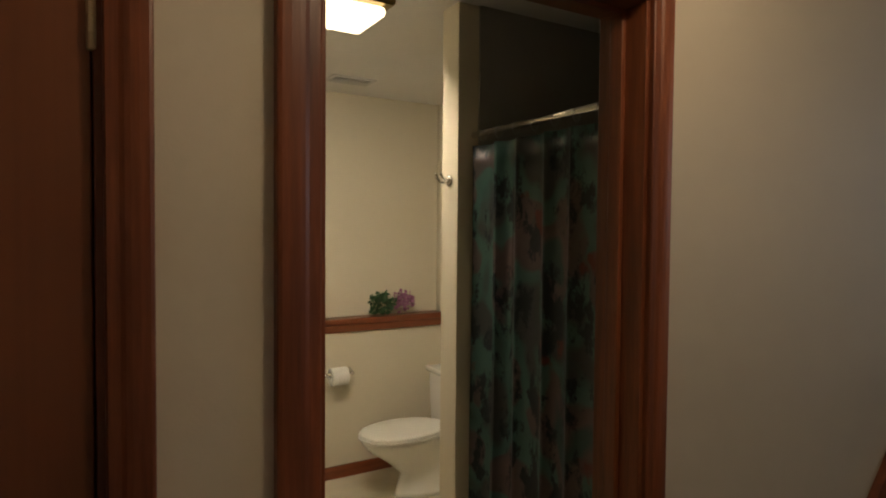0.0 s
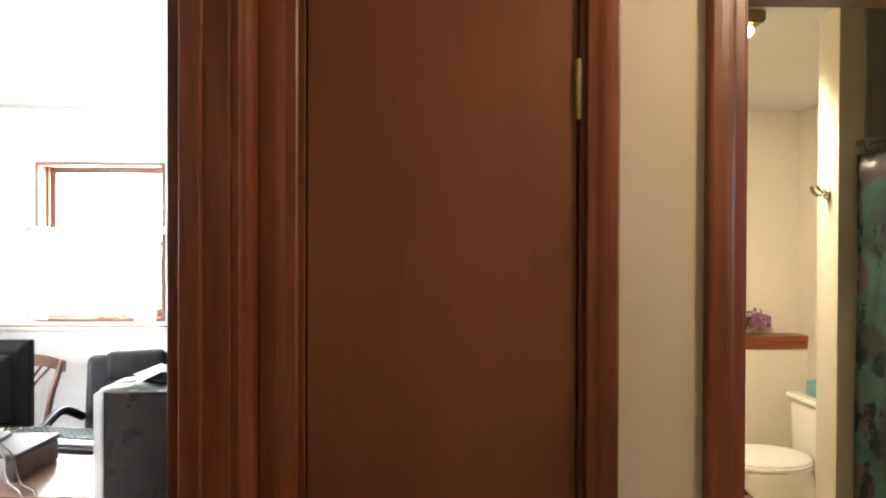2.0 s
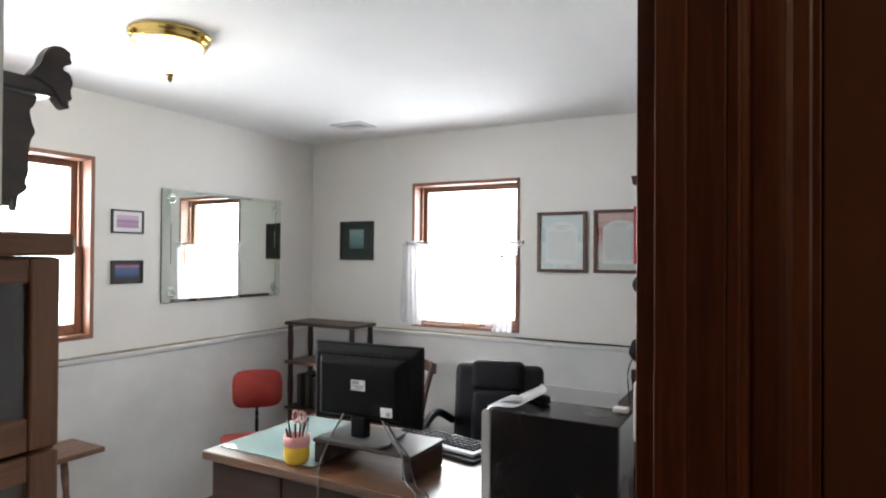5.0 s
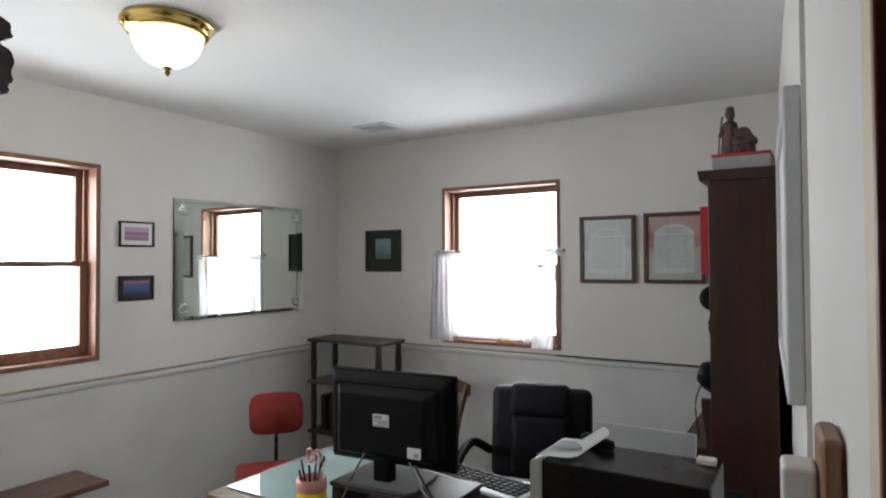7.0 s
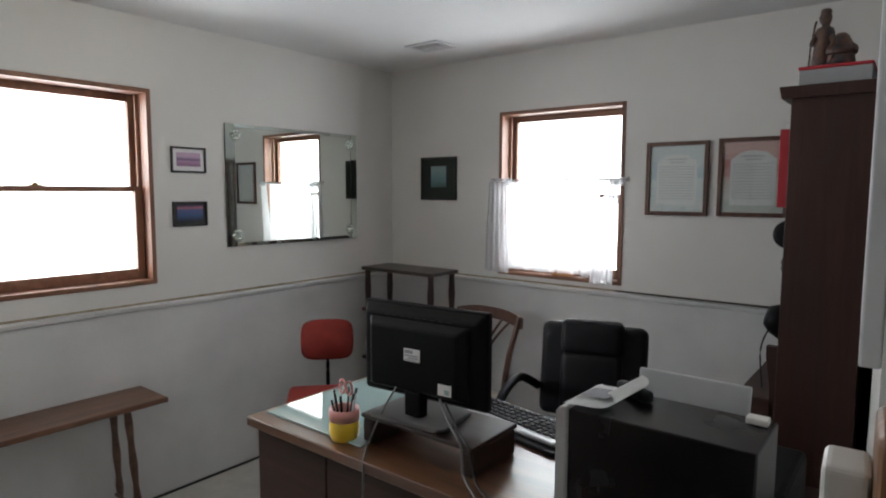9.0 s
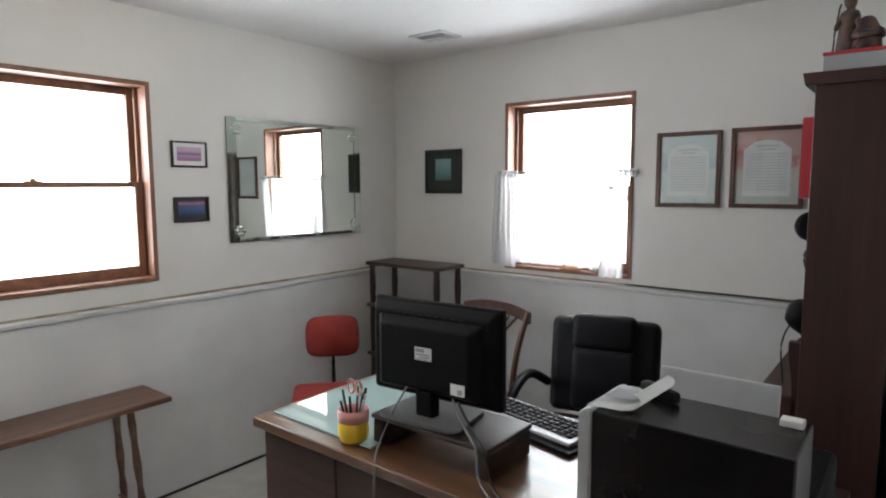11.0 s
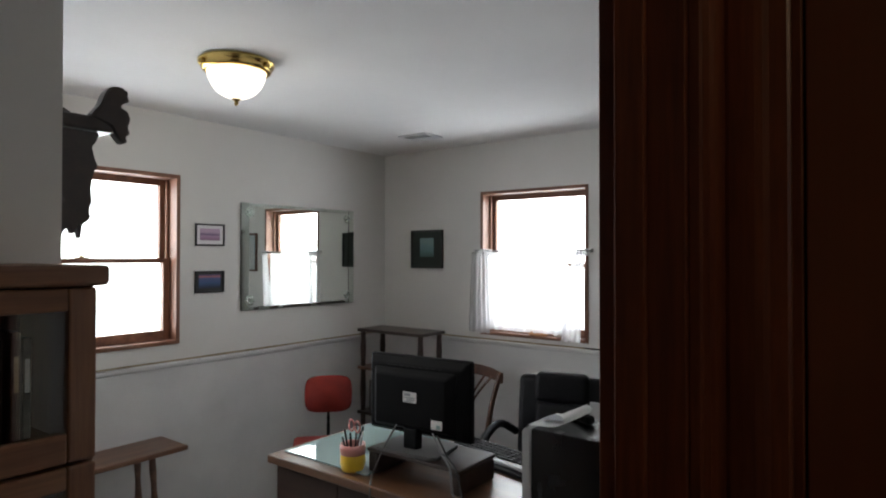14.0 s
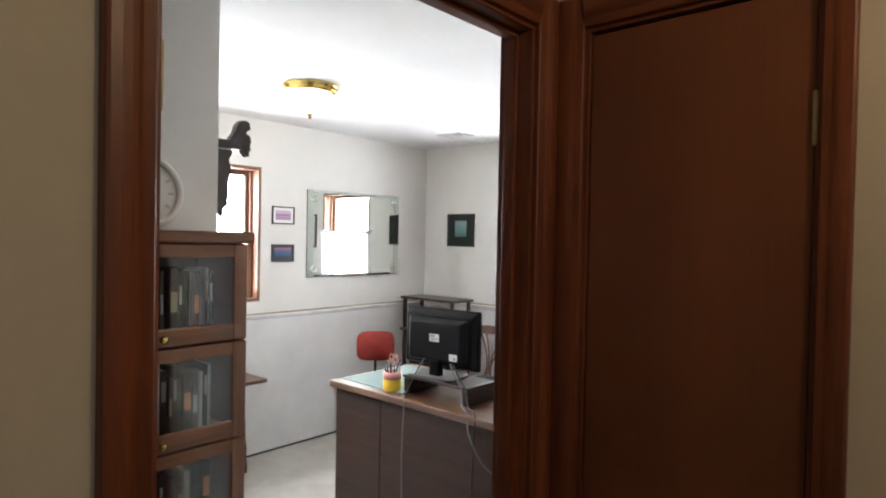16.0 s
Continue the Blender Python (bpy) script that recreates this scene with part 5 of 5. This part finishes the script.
crest = [(-0.105, 0.319), (-0.150, 0.300), (-0.166, 0.276), (-0.180, 0.262), (-0.190, 0.266), (-0.184, 0.280), (-0.196, 0.286), (-0.190, 0.304), (-0.197, 0.322), (-0.190, 0.342), (-0.172, 0.348), (-0.178, 0.358), (-0.196, 0.366), (-0.188, 0.376), (-0.192, 0.388), (-0.172, 0.398), (-0.150, 0.394), (-0.136, 0.376), (-0.128, 0.350)]
part("carved_finial", scroll(-0.185, -0.15, crest), "darkwood", cs, "carved leaf finial")
part("carved_finial", scroll(0.14, 0.175, crest), "darkwood", cs, "carved leaf finial")


# ---- alcove: barrister bookcase with glass doors, clock ----
BCX, BCY = -1.458, 0.801
bc = thing("glass_bookcase", (BCX, BCY, 0), "oak stacking bookcase with glass lift doors full of discs", "bookcase")
# local: front faces +x; runs towards -y
BWd, BDp, BH = 0.86, 0.285, 1.562
part("top_board", box(-BDp, 0.022, -BWd - 0.012, 0.012, BH - 0.035, BH, 0.008, 3), "caseoak", bc)
part("side", box(-BDp, -0.012, -0.022, 0.0, 0, BH - 0.036, 0.003), "caseoakz", bc)
part("side", box(-BDp, -0.012, -BWd, -BWd + 0.022, 0, BH - 0.036, 0.003), "caseoakz", bc)
part("back", box(-BDp, -BDp + 0.008, -BWd + 0.022, -0.022, 0.04, BH - 0.036), "darkwood", bc)
part("plinth", box(-BDp + 0.02, 0.0, -BWd, 0.0, 0, 0.065, 0.003), "caseoak", bc)
tiers = [(1.238, 1.524), (0.944, 1.232), (0.650, 0.938), (0.07, 0.644)]
random.seed(8)
for ti, (a, b) in enumerate(tiers):
    part("tier_shelf", box(-BDp + 0.008, -0.014, -BWd + 0.022, -0.022, a, a + 0.018, 0.002), "caseoak", bc)
    dr = new("glass_door")
    dr.parent = bc
    st_, rl_ = 0.044, 0.038
    lift = 0.04
    part("stile", box(-0.012, 0.008, -st_ - 0.004, -0.004, a, b, 0.004), "caseoakz", dr)
    part("stile", box(-0.012, 0.008, -BWd + 0.004, -BWd + 0.004 + st_, a, b, 0.004), "caseoakz", dr)
    part("rail", box(-0.012, 0.008, -BWd + 0.004 + st_, -st_ - 0.004, b - rl_, b, 0.004), "caseoak", dr)
    part("rail", box(-0.012, 0.008, -BWd + 0.004 + st_, -st_ - 0.004, a, a + rl_ + 0.012, 0.004), "caseoak", dr)
    part("pane", box(-0.004, -0.001, -BWd + st_, -st_ - 0.001, a + rl_ + 0.01, b - rl_ + 0.002), "glass", dr, "clear glass")
    for y in (-0.26, -BWd + 0.26):
        part("knob", moved(lathe([(0, 0), (0.006, 0), (0.006, 0.008), (0.011, 0.014), (0.009, 0.02), (0, 0.022)], 14), Matrix.Translation((0.008, y, a + 0.024)) @ pose(0, 0, 0, 0, 90, 0)), "brass", dr, "small brass knob", True)
    y = -0.075
    kinds = ["grey_ink", "black", "black", "black", "blackgloss", "grey_ink", "darkwood", "bench", "figure", "black", "greyplastic"]
    while y > -BWd + 0.06:
        w_ = random.choice((0.014, 0.014, 0.015, 0.02, 0.026))
        h_ = random.uniform(0.175, 0.2) if ti != 1 else random.uniform(0.165, 0.215)
        d_ = random.uniform(0.0, 0.02)
        case = tagged(new("disc_case"), "upright disc case behind the glass door", "disc case", "disc cases in the glass bookcase")
        case.matrix_world = pose(BCX - 0.055 - d_, BCY + y - w_, a + 0.0185)
        mt = random.choice(kinds)
        part("cover", box(-0.13, 0, 0, w_ - 0.001, 0, h_, 0.0015, 1), mt, case)
        z = h_ * random.uniform(0.3, 0.6)
        part("spine_title", box(0.0002, 0.0008, 0.003, w_ - 0.004, z, z + h_ * 0.3), random.choice(["grey_ink", "grey_ink", "pale_ink", "terracotta", "black", "black", "greyplastic", "tan"]), case)
        y -= w_ + random.choice((0.0005, 0.001, 0.001, 0.012))
ck = new("wall_clock")
ck.matrix_world = Matrix.Translation((AX, 0.61, 1.680)) @ pose(0, 0, 0, 0, 0, 90) @ Matrix.Diagonal((0.92, 1, 0.92, 1))
tagged(ck, "round cream plastic wall clock above the bookcase", "clock")
flat = pose(0, 0, 0, 90)
part("rim", moved(lathe([(0.105, 0.0), (0.128, 0.0), (0.130, 0.015), (0.124, 0.028), (0.113, 0.032), (0.106, 0.026)], 40), flat), "white", ck, "", True)
part("dial", moved(lathe([(0, 0.008), (0.107, 0.008), (0.107, 0.010), (0, 0.010)], 40), flat), "paper", ck)
for i in range(12):
    a = radians(30 * i)
    part("hour_mark", moved(box(-0.0035, 0.0035, -0.0125, -0.0105, 0.078, 0.096), pose(0, 0, 0, 0, 30 * i, 0)), "pale_ink", ck)
part("hour_hand", moved(box(-0.004, 0.004, -0.0145, -0.013, -0.01, 0.055, 0.001), pose(0, 0, 0, 0, 232, 0)), "grey_ink", ck)
part("minute_hand", moved(box(-0.003, 0.003, -0.0165, -0.015, -0.012, 0.085, 0.001), pose(0, 0, 0, 0, 270, 0)), "grey_ink", ck)


# ---- bathroom ----
def toilet(at, rz):
    ob = thing("toilet", at, "white porcelain toilet with closed lid against the wall", "toilet", rz=rz)

    def oval(z, cx, rx, ry, k=28):
        return [(cx + rx * math.cos(2 * math.pi * i / k) * (1.0 if math.cos(2 * math.pi * i / k) > 0 else 0.9), ry * math.sin(2 * math.pi * i / k), z) for i in range(k)]

    def loft(rings):
        bm = bmesh.new()
        g = [[bm.verts.new(p) for p in r] for r in rings]
        for a, b in zip(g, g[1:]):
            for i in range(len(a)):
                bm.faces.new((a[i], a[(i + 1) % len(a)], b[(i + 1) % len(a)], b[i]))
        bm.faces.new(g[0])
        bm.faces.new(g[-1])
        return bm
    # front towards +x, wall side at x = 0
    part("bowl", loft([oval(0, 0.30, 0.20, 0.115), oval(0.03, 0.30, 0.19, 0.105), oval(0.14, 0.30, 0.165, 0.085), oval(0.22, 0.34, 0.20, 0.115), oval(0.30, 0.40, 0.235, 0.155), oval(0.36, 0.43, 0.25, 0.178), oval(0.385, 0.43, 0.252, 0.182)]), "porcelain", ob, "", True)
    part("seat", loft([oval(0.3855, 0.44, 0.255, 0.186), oval(0.392, 0.44, 0.260, 0.191), oval(0.402, 0.44, 0.258, 0.189), oval(0.406, 0.44, 0.25, 0.18)]), "white", ob, "", True)
    part("lid", loft([oval(0.4065, 0.44, 0.252, 0.184), oval(0.412, 0.44, 0.258, 0.189), oval(0.422, 0.44, 0.252, 0.183), oval(0.427, 0.44, 0.22, 0.155)]), "white", ob, "closed white lid", True)
    tank = box(0.02, 0.205, -0.21, 0.21, 0.38, 0.705, 0.025, 3)
    for v in tank.verts:
        v.co.y *= 0.86 + 0.14 * (v.co.z - 0.38) / 0.325
    part("tank", tank, "porcelain", ob, "", True)
    part("tank_lid", box(0.01, 0.218, -0.222, 0.222, 0.706, 0.742, 0.012, 3), "porcelain", ob, "", True)
    part("flush_lever", tube([(0.207, 0.15, 0.655), (0.222, 0.15, 0.655), (0.224, 0.10, 0.650)], 0.006, 8), "chrome", ob, "chrome lever", True)
    return ob


wc = toilet((2.05, 3.33, 0), 180)
wc.scale = (1.09, 0.95, 0.92)
# something teal on the tank
tb = thing("tissue_box", (1.93, 3.40, 0.683), "teal tissue box on the toilet tank", "tissue box")
part("box_body", box(-0.045, 0.055, -0.06, 0.06, 0, 0.085, 0.004), "teal", tb)
# paper roll on its holder
tp = new("toilet_paper_holder")
tp.matrix_world = Matrix.Translation((1.295, BY, 0.648))
tagged(tp, "chrome holder with a white paper roll on the wall", "paper holder")
for x in (-0.085, 0.085):
    part("post", moved(lathe([(0, 0), (0.02, 0), (0.02, 0.008), (0.009, 0.014), (0.009, 0.07), (0.012, 0.076), (0, 0.08)], 16), Matrix.Translation((x, -0.001, 0.01)) @ pose(0, 0, 0, 90)), "chrome", tp, "", True)
part("bar", tube([(-0.085, -0.065, 0.01), (0.085, -0.065, 0.01)], 0.007, 10), "chrome", tp, "", True)
part("paper_roll", moved(lathe([(0.018, -0.052), (0.052, -0.052), (0.054, -0.048), (0.054, 0.048), (0.052, 0.052), (0.018, 0.052)], 28), Matrix.Translation((0.0, -0.065, -0.005)) @ pose(0, 0, 0, 0, 90, 0)), "paper", tp, "white paper roll", True)
# flowers on the ledge
fl = thing("artificial_flowers", (1.685, BY + 0.035, 0.979), "mauve and green artificial flower bunch lying on the ledge", "flowers")
random.seed(11)


def petals(n, c, r, size):
    bm = bmesh.new()
    for i in range(n):
        d = Vector((random.gauss(0, 1), random.gauss(0, 1), random.gauss(0, 1))).normalized() * r * random.uniform(0.35, 1.0)
        p = Vector(c) + Vector((d.x, d.y * 0.5, d.z * 0.85))
        if p.z < 0.012:
            p.z = 0.012 + random.uniform(0, 0.01)
        m = Matrix.Translation(p) @ Euler((random.uniform(0, 6), random.uniform(0, 6), random.uniform(0, 6))).to_matrix().to_4x4()
        s = size * random.uniform(0.6, 1.2)
        vs = [bm.verts.new(m @ Vector(q)) for q in ((0, -s, 0), (s * 0.6, 0, s * 0.15), (0, s, 0), (-s * 0.6, 0, s * 0.15))]
        bm.faces.new(vs)
    return bm


part("flower_heads", petals(170, (0.075, -0.02, 0.085), 0.085, 0.018), "purple", fl, "mauve petals")
part("leaves", petals(150, (-0.065, -0.01, 0.075), 0.10, 0.022), "leaf", fl, "dark green leaves")
# robe hook
hk = new("robe_hook")
hk.matrix_world = Matrix.Translation((PX, PY + 0.055, 1.715)) @ pose(0, 0, 0, 0, 0, -90)
tagged(hk, "chrome double robe hook on the stub wall", "hook")
part("rose", moved(lathe([(0, 0), (0.022, 0), (0.022, 0.006), (0.012, 0.012), (0, 0.013)], 18), pose(0, -0.001, 0, 90)), "chrome", hk, "", True)
part("arm", tube(bezier([(0, -0.01, 0), (0, -0.035, -0.008), (0, -0.055, 0.006), (0, -0.06, 0.025)]), 0.007, 10), "chrome", hk, "", True)
part("arm", tube(bezier([(0, -0.01, 0.004), (0, -0.03, 0.012), (0, -0.04, 0.026)]), 0.006, 10), "chrome", hk, "", True)
# ceiling lamp
bl = thing("bath_ceiling_light", (0.80, 2.36, CEIL), "lit square bathroom ceiling light with bronze frame", "lamp")
part("frame", prism([(-0.15, -0.15), (0.15, -0.15), (0.15, 0.15), (-0.15, 0.15)], -0.045, -0.001, "z", 0.006), "darkbrass", bl, "bronze square frame")
g = part("diffuser", box(-0.125, 0.125, -0.125, 0.125, -0.085, -0.046, 0.02, 3), "bathglass", bl, "lit white diffuser", True)
g.visible_shadow = False
# shower curtain
RX = PX + 0.07
sc = thing("shower_curtain", (RX, PY - 0.014, 1.873), "green and mauve leaf-print shower curtain, drawn shut", "curtain")
cb = bmesh.new()
nx, nz, L, Hc = 150, 26, PY - 0.014 - (HY + T + 0.012), 1.80
g = []
for i in range(nx + 1):
    s = i / nx
    col = []
    for j in range(nz + 1):
        k = j / nz
        ph = 2 * math.pi * (7.5 * s + 0.6 * noise.noise(Vector((s * 4, 0, 1))))
        amp = 0.026 * (0.7 + 0.5 * noise.noise(Vector((s * 3, 5, 0)))) * (0.75 + 0.25 * k)
        col.append(cb.verts.new((amp * (2 * abs(math.sin(ph / 2)) ** 0.7 - 1) + 0.008 * noise.noise(Vector((s * 10, k * 2, 3))), -L * s, -0.03 - Hc * k)))
    g.append(col)
for a, b in zip(g, g[1:]):
    for j in range(nz):
        cb.faces.new((a[j], a[j + 1], b[j + 1], b[j]))
bmesh.ops.solidify(cb, geom=cb.faces[:], thickness=0.0015)
part("cloth", cb, "curtain", sc, "", True)
part("rod", tube([(0, 0.012, 0.012), (0, -L - 0.01, 0.012)], 0.012, 14), "chrome", sc, "chrome rod", True)
for i in range(10):
    y = -L * (i + 0.5) / 10
    ring = [(0.0155 * math.cos(k * 0.5236), y, 0.004 + 0.021 * math.sin(k * 0.5236)) for k in range(13)]
    part("ring", tube(ring, 0.0018, 6), "greyplastic", sc, "", True)
